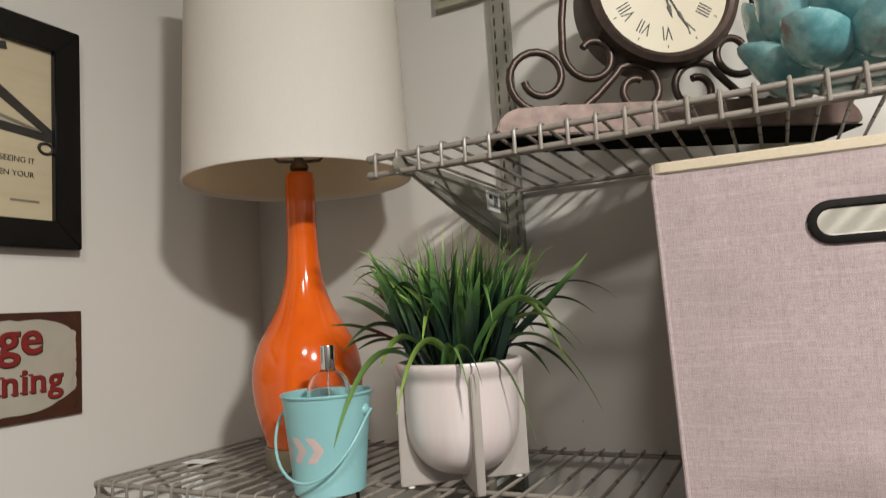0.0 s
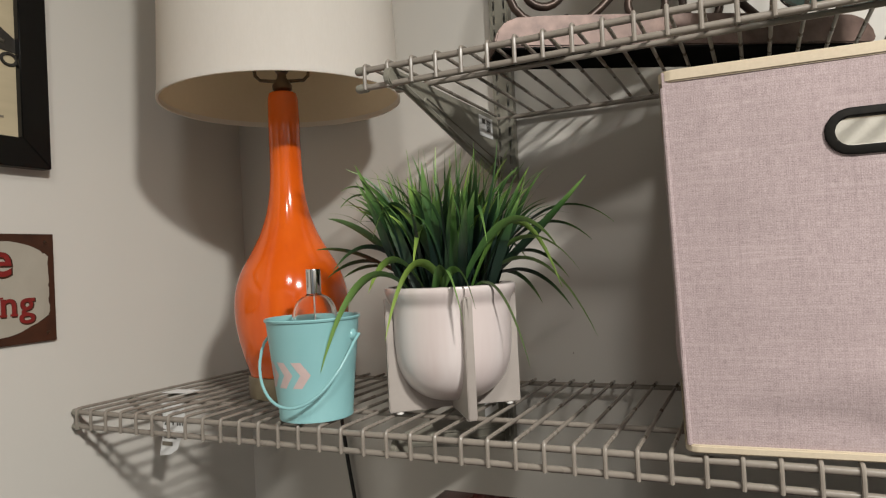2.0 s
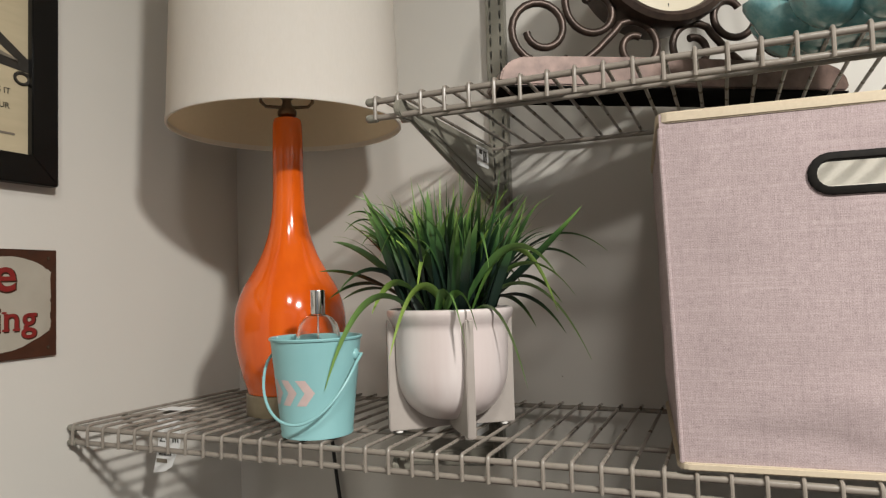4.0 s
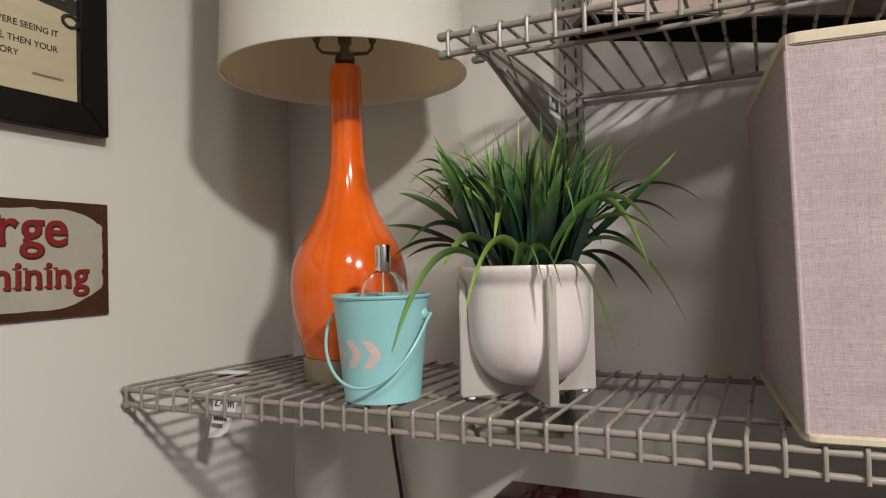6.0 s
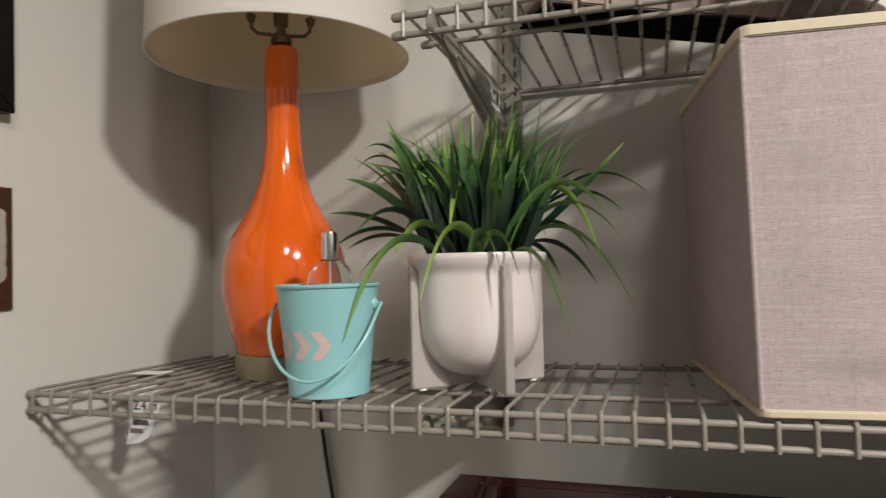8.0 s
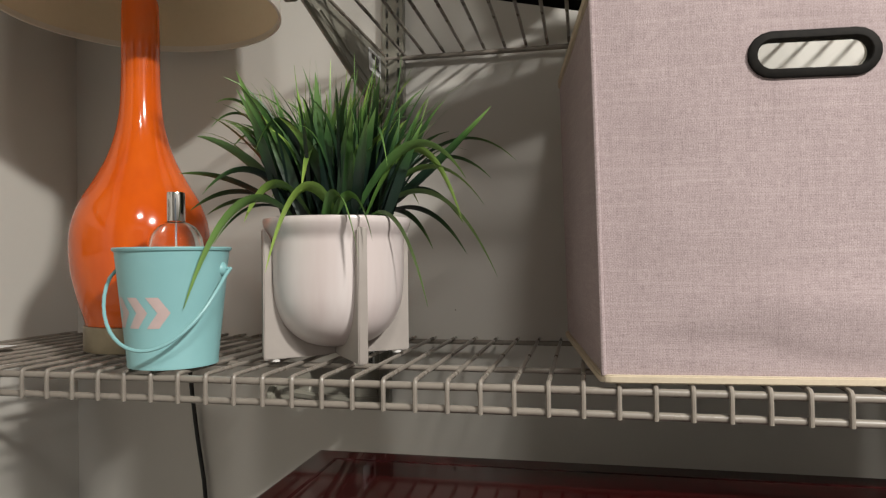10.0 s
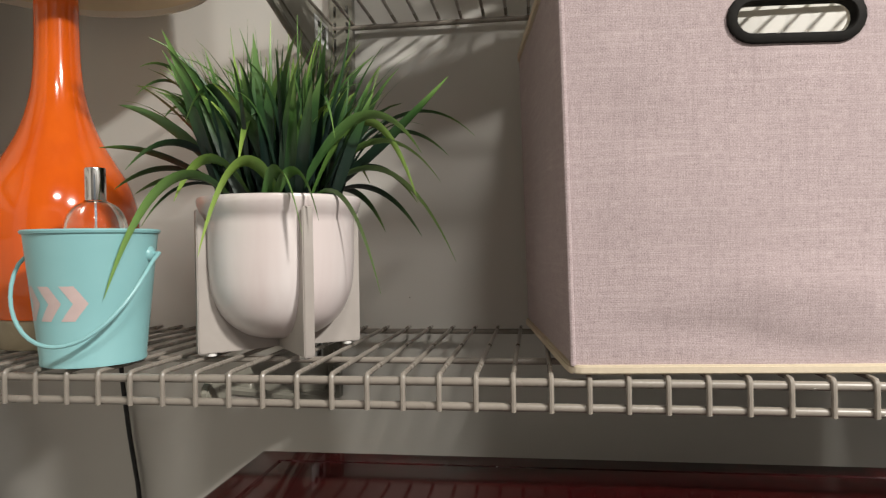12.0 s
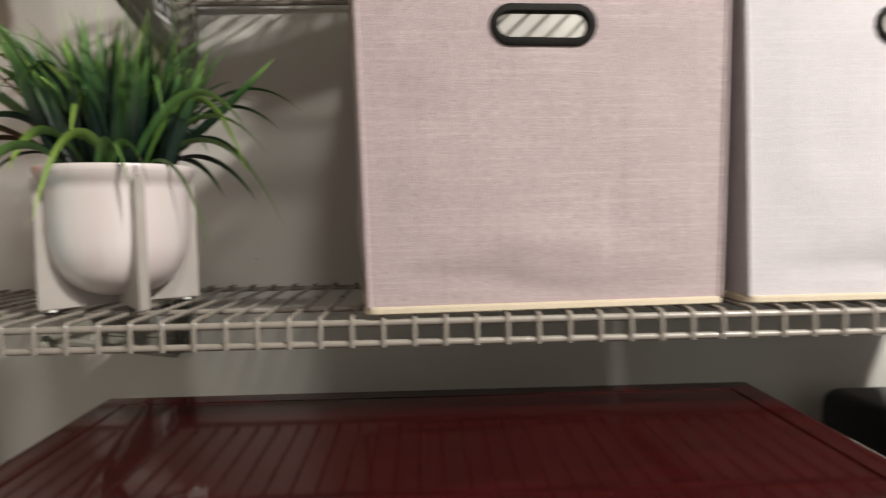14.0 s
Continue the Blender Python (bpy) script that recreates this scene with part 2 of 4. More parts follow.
M_IRON = plain("rubbed_bronze_iron", (0.036, 0.025, 0.020), (0.075, 0.048, 0.036), 0.40, 0.5, scale=120, grain=0.2)
M_COPPER = plain("mottled_copper_plate", (0.070, 0.042, 0.034), (0.200, 0.130, 0.105), 0.46, 0.3, scale=60, grain=0.12)
M_DIAL = plain("aged_ivory_dial", (0.62, 0.56, 0.43), (0.55, 0.48, 0.35), 0.5, scale=14, grain=0.0)
M_TEAL = teal_glaze()
M_TAG = plain("white_paper_tag", (0.76, 0.76, 0.75), (0.70, 0.70, 0.69), 0.6, scale=60, grain=0.05)
M_CORD = plain("black_rubber_cord", (0.012, 0.011, 0.011), (0.02, 0.019, 0.018), 0.45, scale=90, grain=0.05)
M_SAGE = plain("sage_painted_wood", (0.30, 0.30, 0.20), (0.36, 0.35, 0.25), 0.5, scale=40, grain=0.15)

# ---------------------------------------------------------------- building helpers
def mesh_of(name, bm, material, smooth=True):
    bmesh.ops.recalc_face_normals(bm, faces=bm.faces[:])
    me = bpy.data.meshes.new(name)
    bm.to_mesh(me)
    bm.free()
    me.materials.append(material)
    if smooth:
        me.polygons.foreach_set("use_smooth", [True] * len(me.polygons))
        me.set_sharp_from_angle(angle=radians(38))
    return me


def part(name, bm, material, parent=None, label="", smooth=True):
    ob = new(name, mesh_of(name, bm, material, smooth))
    if parent is not None:
        ob.parent = parent
    if label:
        ob["label"] = label
    return ob


def thing(name, m, label, category, group="", kind=""):
    ob = new(name)
    ob.empty_display_size = 0.02
    ob.matrix_world = m
    return tagged(ob, label, category, group, kind)


def box(x0, x1, y0, y1, z0, z1, bevel=0.0, seg=2):
    bm = bmesh.new()
    bmesh.ops.create_cube(bm, size=1)
    for v in bm.verts:
        v.co = Vector((x0 + (v.co.x + 0.5) * (x1 - x0), y0 + (v.co.y + 0.5) * (y1 - y0), z0 + (v.co.z + 0.5) * (z1 - z0)))
    if bevel:
        bmesh.ops.bevel(bm, geom=bm.edges[:], offset=bevel, segments=seg, profile=0.5, affect="EDGES")
    return bm


def lathe(profile, n=64, centre=(0, 0, 0), closed=False):
    """A turned body: profile rows of (radius, height); radius 0 makes a pole."""
    bm = bmesh.new()
    rings = []
    for r, z in profile:
        if r < 1e-6:
            rings.append([bm.verts.new((centre[0], centre[1], centre[2] + z))])
        else:
            rings.append([bm.verts.new((centre[0] + r * math.cos(2 * math.pi * i / n), centre[1] + r * math.sin(2 * math.pi * i / n), centre[2] + z)) for i in range(n)])
    pairs = list(zip(rings, rings[1:])) + ([(rings[-1], rings[0])] if closed else [])
    for a, b in pairs:
        for i in range(n):
            j = (i + 1) % n
            if len(a) == 1 and len(b) == 1:
                continue
            if len(a) == 1:
                bm.faces.new((a[0], b[j], b[i]))
            elif len(b) == 1:
                bm.faces.new((a[i], a[j], b[0]))
            else:
                bm.faces.new((a[i], a[j], b[j], b[i]))
    return bm


def smooth_profile(points, steps=6):
    """Catmull-Rom through rows of (radius, height)."""
    out = []
    p = [points[0], *points, points[-1]]
    for k in range(1, len(p) - 2):
        for s in range(steps):
            t = s / steps
            out.append(tuple(0.5 * (2 * p[k][c] + (p[k + 1][c] - p[k - 1][c]) * t + (2 * p[k - 1][c] - 5 * p[k][c] + 4 * p[k + 1][c] - p[k + 2][c]) * t * t
                                    + (3 * p[k][c] - p[k - 1][c] - 3 * p[k + 1][c] + p[k + 2][c]) * t ** 3) for c in (0, 1)))
    out.append(points[-1])
    return out


def tube(points, radius, n=8, bm=None, radii=None, loop=False):
    """A round bar along points."""
    bm = bm or bmesh.new()
    pts = [Vector(p) for p in points]
    rings = []
    up = None
    count = len(pts)
    for i, p in enumerate(pts):
        if loop:
            d = (pts[(i + 1) % count] - pts[i - 1]).normalized()
        else:
            d = (pts[min(i + 1, count - 1)] - pts[max(i - 1, 0)]).normalized()
        if up is None:
            up = d.orthogonal().normalized()
        up = (up - d * up.dot(d)).normalized()
        side = d.cross(up)
        r = radii[i] if radii else radius
        rings.append([bm.verts.new(p + r * (math.cos(2 * math.pi * k / n) * up + math.sin(2 * math.pi * k / n) * side)) for k in range(n)])
    for a, b in list(zip(rings, rings[1:])) + ([(rings[-1], rings[0])] if loop else []):
        for k in range(n):
            bm.faces.new((a[k], a[(k + 1) % n], b[(k + 1) % n], b[k]))
    if not loop:
        bm.faces.new(rings[0][::-1])
        bm.faces.new(rings[-1])
    return bm


def prism(outline, depth, axis="y", at=0.0):
    """A flat outline (two coordinates) pulled out along an axis from at to at + depth."""
    bm = bmesh.new()

    def place(a, b, d):
        return {"x": (d, a, b), "y": (a, d, b), "z": (a, b, d)}[axis]
    lo = [bm.verts.new(place(a, b, at)) for a, b in outline]
    hi = [bm.verts.new(place(a, b, at + depth)) for a, b in outline]
    bm.faces.new(lo), bm.faces.new(hi[::-1])
    for i in range(len(lo)):
        j = (i + 1) % len(lo)
        bm.faces.new((lo[i], hi[i], hi[j], lo[j]))
    return bm


def lettering(name, text, size, m, material, parent, depth=0.0006, align="RIGHT", bold=0.0):
    cu = bpy.data.curves.new(name, "FONT")
    cu.body, cu.size, cu.extrude, cu.align_x, cu.resolution_u, cu.offset = text, size, depth, align, 4, bold
    tmp = bpy.data.objects.new(name, cu)
    scene.collection.objects.link(tmp)
    bpy.context.view_layer.update()
    me = bpy.data.meshes.new_from_object(tmp.evaluated_get(bpy.context.evaluated_depsgraph_get()))
    bpy.data.objects.remove(tmp)
    me.materials.clear()
    me.materials.append(material)
    me.transform(m)
    ob = new(name, me)
    ob.parent = parent
    return ob


# ---------------------------------------------------------------- the room
BACK, RIGHT, FRONT, CEIL = 0.316, 2.44, -1.70, 2.44


def slab(name, dims, material, label, category):
    return tagged(part(name, box(*dims), material, None, "", False), label, category, kind="structure")


slab("wall_north", (-0.1, RIGHT + 0.1, BACK, BACK + 0.1, 0, CEIL), M_WALL, "warm grey painted plaster closet wall", "wall")
slab("wall_west", (-0.1, 0, FRONT, BACK, 0, CEIL), M_WALL, "warm grey painted plaster closet wall", "wall")
slab("wall_east", (RIGHT, RIGHT + 0.1, FRONT, BACK, 0, CEIL), M_WALL_DIM, "painted plaster closet wall, darkened to cut bounced light", "wall")
slab("wall_south_west", (-0.1, 0.90, FRONT - 0.1, FRONT, 0, CEIL), M_WALL_DIM, "painted plaster closet wall beside the doorway, darkened to cut bounced light", "wall")
slab("wall_south_east", (1.70, RIGHT + 0.1, FRONT - 0.1, FRONT, 0, CEIL), M_WALL_DIM, "painted plaster closet wall beside the doorway, darkened to cut bounced light", "wall")
slab("wall_south_lintel", (0.90, 1.70, FRONT - 0.1, FRONT, 2.03, CEIL), M_WALL_DIM, "painted plaster over the doorway, darkened to cut bounced light", "wall")
slab("floor", (-0.1, RIGHT + 0.1, FRONT - 0.1, BACK + 0.1, -0.1, 0), M_FLOOR, "grey carpeted closet floor", "floor")
slab("ceiling", (-0.1, RIGHT + 0.1, FRONT - 0.1, BACK + 0.1, CEIL, CEIL + 0.1), M_CEIL, "white painted closet ceiling, greyed to cut bounced light", "ceiling")

# ---------------------------------------------------------------- wire shelves
PITCH = 0.0254


def bent_wire(lip):
    """One deck wire: from the rear rail over the front rail and down the lip."""
    pts = [(0, 0.2985, 0.0), (0, 0.15, 0.0), (0, 0.004, 0.0)]
    pts += [(0, -0.0002 - 0.0032 * math.sin(a), -0.0032 * (1 - math.cos(a))) for a in (0.5, 1.05, 1.57)]
    pts += [(0, -0.0036, -0.012), (0, -0.0034, -lip - 0.004)]
    return mesh_of("wire", tube(pts, 0.0019, 8), M_WIRE)


def wire_shelf(label, x0, x1, first, z, y, back_drop, lip=0.0205):
    """z: the middle of the deck wires; y: the middle of the front rails."""
    sh = thing("wire_shelf", pose(0, y, z), label, "shelf")
    for name, yy, dz, r in (("front_rail", 0.0, -0.0048, 0.0031), ("lip_rail", 0.0, -0.0048 - 0.017, 0.0030), ("middle_rail", 0.080, -0.0045, 0.0027), ("rear_rail", 0.291, -0.0045 - back_drop, 0.0030)):
        a = x0 + (0.004 if yy == 0 else 0.006)
        rail = part(name, tube([(a, yy, dz), ((a + x1) / 2, yy, dz), (x1, yy, dz)], r, 12), M_WIRE, sh)
        if yy < 0.2:
            cap = lathe([(0, 0), (0.0026, 0.0003), (0.0040, 0.0018), (0.0044, 0.004), (0.0044, 0.012), (0.0040, 0.0132), (0.0028, 0.0134)], 16)
            bmesh.ops.transform(cap, matrix=Matrix.Translation((x0, yy, dz)) @ Matrix.Rotation(radians(90), 4, "Y"), verts=cap.verts[:])
            part("end_cap", cap, M_STEEL, rail, "grey plastic end cap")
    me = bent_wire(lip)
    tilt = Matrix.Rotation(math.atan2(-back_drop, 0.29), 4, "X")
    k = 0
    while first + PITCH * k < x1:
        w = new("wire", me)
        w.parent = sh
        w.matrix_basis = Matrix.Translation((first + PITCH * k, 0, 0)) @ tilt
        k += 1
    return sh


wire_shelf("taupe coated wire shelf holding a lamp and bins", 0.0012, 2.40, 0.012, 1.3005, 0.0010, 0.004)
wire_shelf("short taupe coated wire shelf holding a clock", 0.420, 2.40, 0.432, 1.6505, 0.0140, 0.002)

# slotted upright, one strip of steel with two rows of slots
def upright(x, z0, z1):
    bm = bmesh.new()
    xs = [-0.0128, -0.0086, -0.0058, 0.0058, 0.0086, 0.0128]
    zs, holes, z = [z0], [], z0 + 0.006
    while z + 0.020 < z1:
        zs += [z, z + 0.0125]
        z += 0.0190
    zs.append(z1)
    grid = [[bm.verts.new((xx, 0, zz)) for xx in xs] for zz in zs]
    for j in range(len(zs) - 1):
        for i in range(5):
            if i in (1, 3) and j % 2 == 1:
                continue
            bm.faces.new((grid[j][i], grid[j][i + 1], grid[j + 1][i + 1], grid[j + 1][i]))
    for i in (0, 5):
        back = [bm.verts.new((xs[i], 0.0115, zz)) for zz in zs]
        for j in range(len(zs) - 1):
            bm.faces.new((grid[j][i], grid[j + 1][i], back[j + 1], back[j]))
    ob = part("shelf_upright", bm, M_STEEL, None, "", False)
    mod = ob.modifiers.new("thickness", "SOLIDIFY")
    mod.thickness, mod.offset = 0.0014, 0
    ob.location = (x, BACK - 0.0125, 0)
    return tagged(ob, "slotted taupe steel upright fixed to the wall", "upright")


upright(0.4685, 1.556, 2.36)
upright(0.4465, 1.212, 1.2945)


def bracket(x, z, label):
    """A triangular pressed-steel arm between upright and front rail; z: under the deck."""
    br = thing("shelf_bracket", pose(x, 0, z), label, "bracket", "shelf brackets")
    top_y, rear = 0.012, 0.300
    part("plate", prism([(top_y, -0.002), (rear, -0.002), (rear, -0.082), (rear - 0.018, -0.080), (top_y + 0.016, -0.010)], 0.0022, "x", -0.0011), M_STEEL, br, "", False)
    part("flange", tube([(0.0, top_y + 0.010, -0.010), (0.0, (top_y + rear) / 2, -0.0455), (0.0, rear - 0.010, -0.081)], 0.0042, 8), M_STEEL, br)
    # pressed trough along the sloping edge, a raised rim round a long hollow
    ya, za, yb, zb = 0.088, -0.0225, rear - 0.014, -0.0640
    d = Vector((yb - ya, zb - za)).normalized()
    n = Vector((-d.y, d.x)) * 0.0052
    ring = [(0.0012, ya + n.x * math.cos(q) - d.x * 0.0052 * math.sin(q), za + n.y * math.cos(q) - d.y * 0.0052 * math.sin(q)) for q in [math.pi * k / 8 for k in range(9)]]
    ring += [(0.0012, yb - n.x * math.cos(q) + d.x * 0.0052 * math.sin(q), zb - n.y * math.cos(q) + d.y * 0.0052 * math.sin(q)) for q in [math.pi * k / 8 for k in range(9)]]
    part("pressed_rim", tube(ring, 0.0015, 6, loop=True), M_STEEL, br)
    nose = [(0.040, -0.004), (0.040, -0.020), (0.016, -0.0215)] + [(0.0125 - 0.0085 * math.sin(a), -0.0115 - 0.0090 * math.cos(a)) for a in [math.pi * k / 8 for k in range(9)]] + [(0.020, -0.002)]
    bm = prism(nose, 0.0064, "x", -0.0032)
    bmesh.ops.bevel(bm, geom=bm.edges[:], offset=0.0014, segments=2, affect="EDGES")
    part("nose", bm, M_STEEL, br, "blunt rounded bracket nose")
    st = part("sticker", box(0.0013, 0.0017, 0.234, 0.280, -0.034, -0.008), M_TAG, br, "white paper sticker")
    for k in range(5):
        part("bar_mark", box(0.0018, 0.0021, 0.258 + 0.003 * k, 0.2596 + 0.003 * k, -0.027, -0.012), M_INK, st)
    part("print_block", box(0.0018, 0.0021, 0.243, 0.254, -0.018, -0.012), M_INK, st)
    return br


bracket(0.4585, 1.6465, "taupe steel bracket with a white sticker under the upper shelf")
bracket(0.4465, 1.2935, "taupe steel bracket under the lower shelf")

# paper tag wrapped round the wires near the wall
tag = thing("paper_tag", pose(0.078, 0.0, 1.3022), "white paper size tag folded through the shelf wires", "tag")
part("top_flap", prism([(-0.018, 0.083), (0.020, 0.087), (0.022, 0.109), (-0.016, 0.105)], 0.0006, "z", 0.0024), M_TAG, tag, "", False)
front = part("front_flap", prism([(-0.010, -0.0060), (0.027, -0.0050), (0.029, -0.0300), (0.026, -0.0430), (-0.009, -0.0415)], 0.0006, "y", 0.0750), M_TAG, tag, "", False)
lettering("size_print", "2.4 m", 0.0145, pose(-0.0065, 0.0744, -0.0355, 90, 0, 0), M_INK, front, 0.0003, "LEFT")
hang = part("hanging_flap", prism([(-0.009, -0.0430), (0.024, -0.0440), (0.014, -0.0660), (0.002, -0.0730), (-0.0175, -0.0760)], 0.0006, "y", 0.0750), M_TAG, tag, "", False)
for k in range(8):
    part("bar_mark", box(-0.007 + 0.0027 * k, -0.0056 + 0.0027 * k, 0.0741, 0.0748, -0.0530, -0.0465), M_INK, hang, "", False)
part("print_block", box(-0.011, 0.006, 0.0741, 0.0748, -0.0620, -0.0570), M_GREYINK, hang, "", False)

# ---------------------------------------------------------------- table lamp
LX, LY, DECK = 0.231, 0.140, 1.3006
lamp = thing("table_lamp", pose(LX, LY, DECK), "tall orange glazed ceramic lamp with an ivory drum shade", "lamp")
part("base", lathe([(0, 0), (0.0550, 0), (0.0570, 0.001), (0.0570, 0.0260), (0.0560, 0.0270), (0, 0.0270)]), M_BASE, lamp, "aged brass base ring")
body_rows = [(0.0545, 0.0272), (0.0570, 0.036), (0.0620, 0.052), (0.0680, 0.078), (0.0705, 0.104), (0.0690, 0.130), (0.0605, 0.156), (0.0475, 0.179),
             (0.0350, 0.203), (0.0258, 0.232), (0.0212, 0.262), (0.0197, 0.300), (0.0195, 0.340), (0.0190, 0.366), (0.0180, 0.375), (0.0150, 0.3795), (0.0, 0.381)]
part("body", lathe(smooth_profile(body_rows, 5), 72), M_ORANGE, lamp, "glossy orange ceramic bottle body")
socket = part("socket", lathe([(0.0085, 0.381), (0.0120, 0.384), (0.0125, 0.389), (0.0095, 0.394), (0.0060, 0.399), (0.0055, 0.404), (0.0085, 0.407), (0.0090, 0.425), (0.0110, 0.430), (0.0120, 0.452), (0.009, 0.456), (0, 0.457)], 28), M_DARKMETAL, lamp, "dark brass bulb socket")
SADDLE = Matrix.Rotation(radians(33), 4, "Z")
for name, pts, r in (("saddle", [(-0.034, 0, 0.412), (-0.033, 0, 0.402), (-0.027, 0, 0.396), (-0.012, 0, 0.395), (0.012, 0, 0.395), (0.027, 0, 0.396), (0.033, 0, 0.402), (0.034, 0, 0.412)], 0.0022),
                     ("harp", [(-0.034, 0, 0.412), (-0.040, 0, 0.47), (-0.043, 0, 0.53), (-0.030, 0, 0.60), (0, 0, 0.632), (0.030, 0, 0.60), (0.043, 0, 0.53), (0.040, 0, 0.47), (0.034, 0, 0.412)], 0.0016)):
    bm = tube(pts, r, 8)
    bmesh.ops.transform(bm, matrix=SADDLE, verts=bm.verts[:])
    part(name, bm, M_DARKMETAL, lamp, "dark brass shade support")
for s in (-1, 1):
    cap = lathe([(0, 0.408), (0.0042, 0.409), (0.0048, 0.414), (0.0060, 0.4145), (0.0060, 0.417), (0, 0.4175)], 14)
    bmesh.ops.transform(cap, matrix=SADDLE @ Matrix.Translation((0.034 * s, 0, 0)), verts=cap.verts[:])
    part("harp_cap", cap, M_DARKMETAL, lamp)
SH0, SH1, RB, RT = 0.367, 0.680, 0.1485, 0.138
shade = part("shade", lathe([(RB, SH0), (RT, SH1)], 96), M_SHADE, lamp, "ivory fabric drum shade")
part("shade_lining", lathe([(RB - 0.0014, SH0), (RT - 0.0014, SH1)], 96), M_SHADEIN, lamp, "warm ivory shade lining")
for r, z in ((RB, SH0), (RT, SH1)):
    part("rim_tape", lathe([(r - 0.0020, z - 0.0008), (r + 0.0006, z - 0.0008), (r + 0.0009, z + 0.0006), (r + 0.0006, z + 0.0060), (r - 0.0020, z + 0.0060)], 96, closed=True), M_SHADE, shade)
for k in range(3):
    a = math.radians(33 + 120 * k)
    part("spider_arm", tube([(0.008 * math.cos(a), 0.008 * math.sin(a), 0.634), (0.07 * math.cos(a), 0.07 * math.sin(a), 0.638), (0.138 * math.cos(a), 0.138 * math.sin(a), 0.655)], 0.0014, 6), M_DARKMETAL, lamp)
part("spider_hub", lathe([(0, 0.630), (0.009, 0.630), (0.009, 0.638), (0, 0.639)], 16), M_DARKMETAL, lamp)

# power cord: out of the base, through the deck and down the wall
cord_pts = [(LX - 0.03, LY + 0.052, 1.306), (LX - 0.035, LY + 0.085, 1.305), (0.190, 0.262, 1.303), (0.186, 0.285, 1.294), (0.184, 0.300, 1.262), (0.1845, 0.306, 1.215),
            (0.190, 0.308, 1.160), (0.199, 0.309, 1.100), (0.206, 0.309, 1.02), (0.212, 0.309, 0.90), (0.22, 0.309, 0.6), (0.22, 0.309, 0.30)]
tagged(part("power_cord", tube(cord_pts, 0.0028, 8), M_CORD), "black rubber lamp cord hanging down the wall", "cord")

# ---------------------------------------------------------------- tin bucket with a bottle
BX, BY, BZ = 0.341, 0.0320, 1.3026
bucket = thing("tin_bucket", pose(BX, BY, BZ), "small aqua painted tin bucket with pink chevrons", "bucket")
RBOT, RTOP, BH = 0.0375, 0.0482, 0.1030
rad = lambda z: RBOT + (RTOP - RBOT) * z / BH
part("body", lathe([(0, 0.003), (RBOT - 0.002, 0.003), (RBOT - 0.001, 0.0), (RBOT + 0.0006, 0.0004), (RBOT + 0.0008, 0.0025), (rad(0.004), 0.004), (rad(0.05), 0.05), (rad(BH - 0.003), BH - 0.003),
                    (RTOP + 0.0012, BH - 0.0024), (RTOP + 0.0018, BH - 0.0006), (RTOP + 0.0010, BH + 0.0006), (RTOP - 0.0006, BH), (rad(0.05) - 0.0011, 0.05), (RBOT - 0.0012, 0.0042), (0, 0.0042)], 72), M_TEALTIN, bucket)
view_a = math.atan2(-0.57, 0.36)
HANDLE_A = view_a + radians(64)
hd = Vector((math.cos(HANDLE_A), math.sin(HANDLE_A), 0))
fw = Vector((math.sin(HANDLE_A), -math.cos(HANDLE_A), 0))
for s in (-1, 1):
    p = hd * (s * rad(0.084)) + Vector((0, 0, 0.084))
    lug = lathe([(0, 0.0034), (0.0030, 0.0030), (0.0050, 0.0018), (0.0062, 0.0004), (0.0064, -0.001), (0, -0.001)], 18)
    bmesh.ops.transform(lug, matrix=Matrix.Translation(p) @ (hd * s).to_track_quat("Z", "Y").to_matrix().to_4x4(), verts=lug.verts[:])
    part("lug", lug, M_TEALTIN, bucket)
pts = []
for k in range(25):
    a = math.pi * k / 24
    drop = math.sin(a)
    out = 0.0530 * math.cos(a)
    forward = 0.0525 * drop ** 0.75
    pts.append(hd * out + fw * forward + Vector((0, 0, 0.0845 - 0.066 * drop ** 1.1)))
pts = [hd * 0.0465 + Vector((0, 0, 0.084))] + pts + [hd * -0.0465 + Vector((0, 0, 0.084))]
part("handle", tube(pts, 0.00155, 8), M_TEALTIN, bucket, "thin aqua wire handle lowered against the side")
# chevrons painted round the wall
def chevron(a0):
    bm = bmesh.new()
    def at(u, v):
        z = 0.0485 + v
        r = rad(z) + 0.0003
        a = a0 + u / 0.043
        return bm.verts.new((r * math.cos(a), r * math.sin(a), z))
    h, w, t = 0.0130, 0.0095, 0.0105
    rows = [(-h, 0.0), (-h / 2, w / 2), (0, w), (h / 2, w / 2), (h, 0.0)]
    cols = [[at(u + t * c / 5, v) for v, u in rows] for c in range(6)]
    for a, b in zip(cols, cols[1:]):
        for i in range(4):
            bm.faces.new((a[i], b[i], b[i + 1], a[i + 1]))
    return bm
for k in range(3):
    part("chevron", chevron(view_a - radians(28) - k * 0.44), M_PINKPAINT, bucket, "pale pink painted chevron")

bottle = thing("perfume_bottle", pose(0.3425, 0.0345, BZ + 0.0044), "clear round glass perfume bottle with a chrome cap", "bottle")
prof = smooth_profile([(0.0205, 0.002), (0.0225, 0.012), (0.0236, 0.050), (0.0240, 0.088), (0.0234, 0.101), (0.0208, 0.1110), (0.0155, 0.1180), (0.0085, 0.1220), (0.0065, 0.1245)], 5)
glass = part("flask", lathe([(0, 0.0), (0.019, 0.0)] + prof + [(0.0045, 0.1245), (0.0060, 0.1205)] + [(max(r - 0.0022, 0.003), z - 0.0010) for r, z in prof[::-1][6:]] + [(0, 0.006)], 40), M_GLASS, bottle)
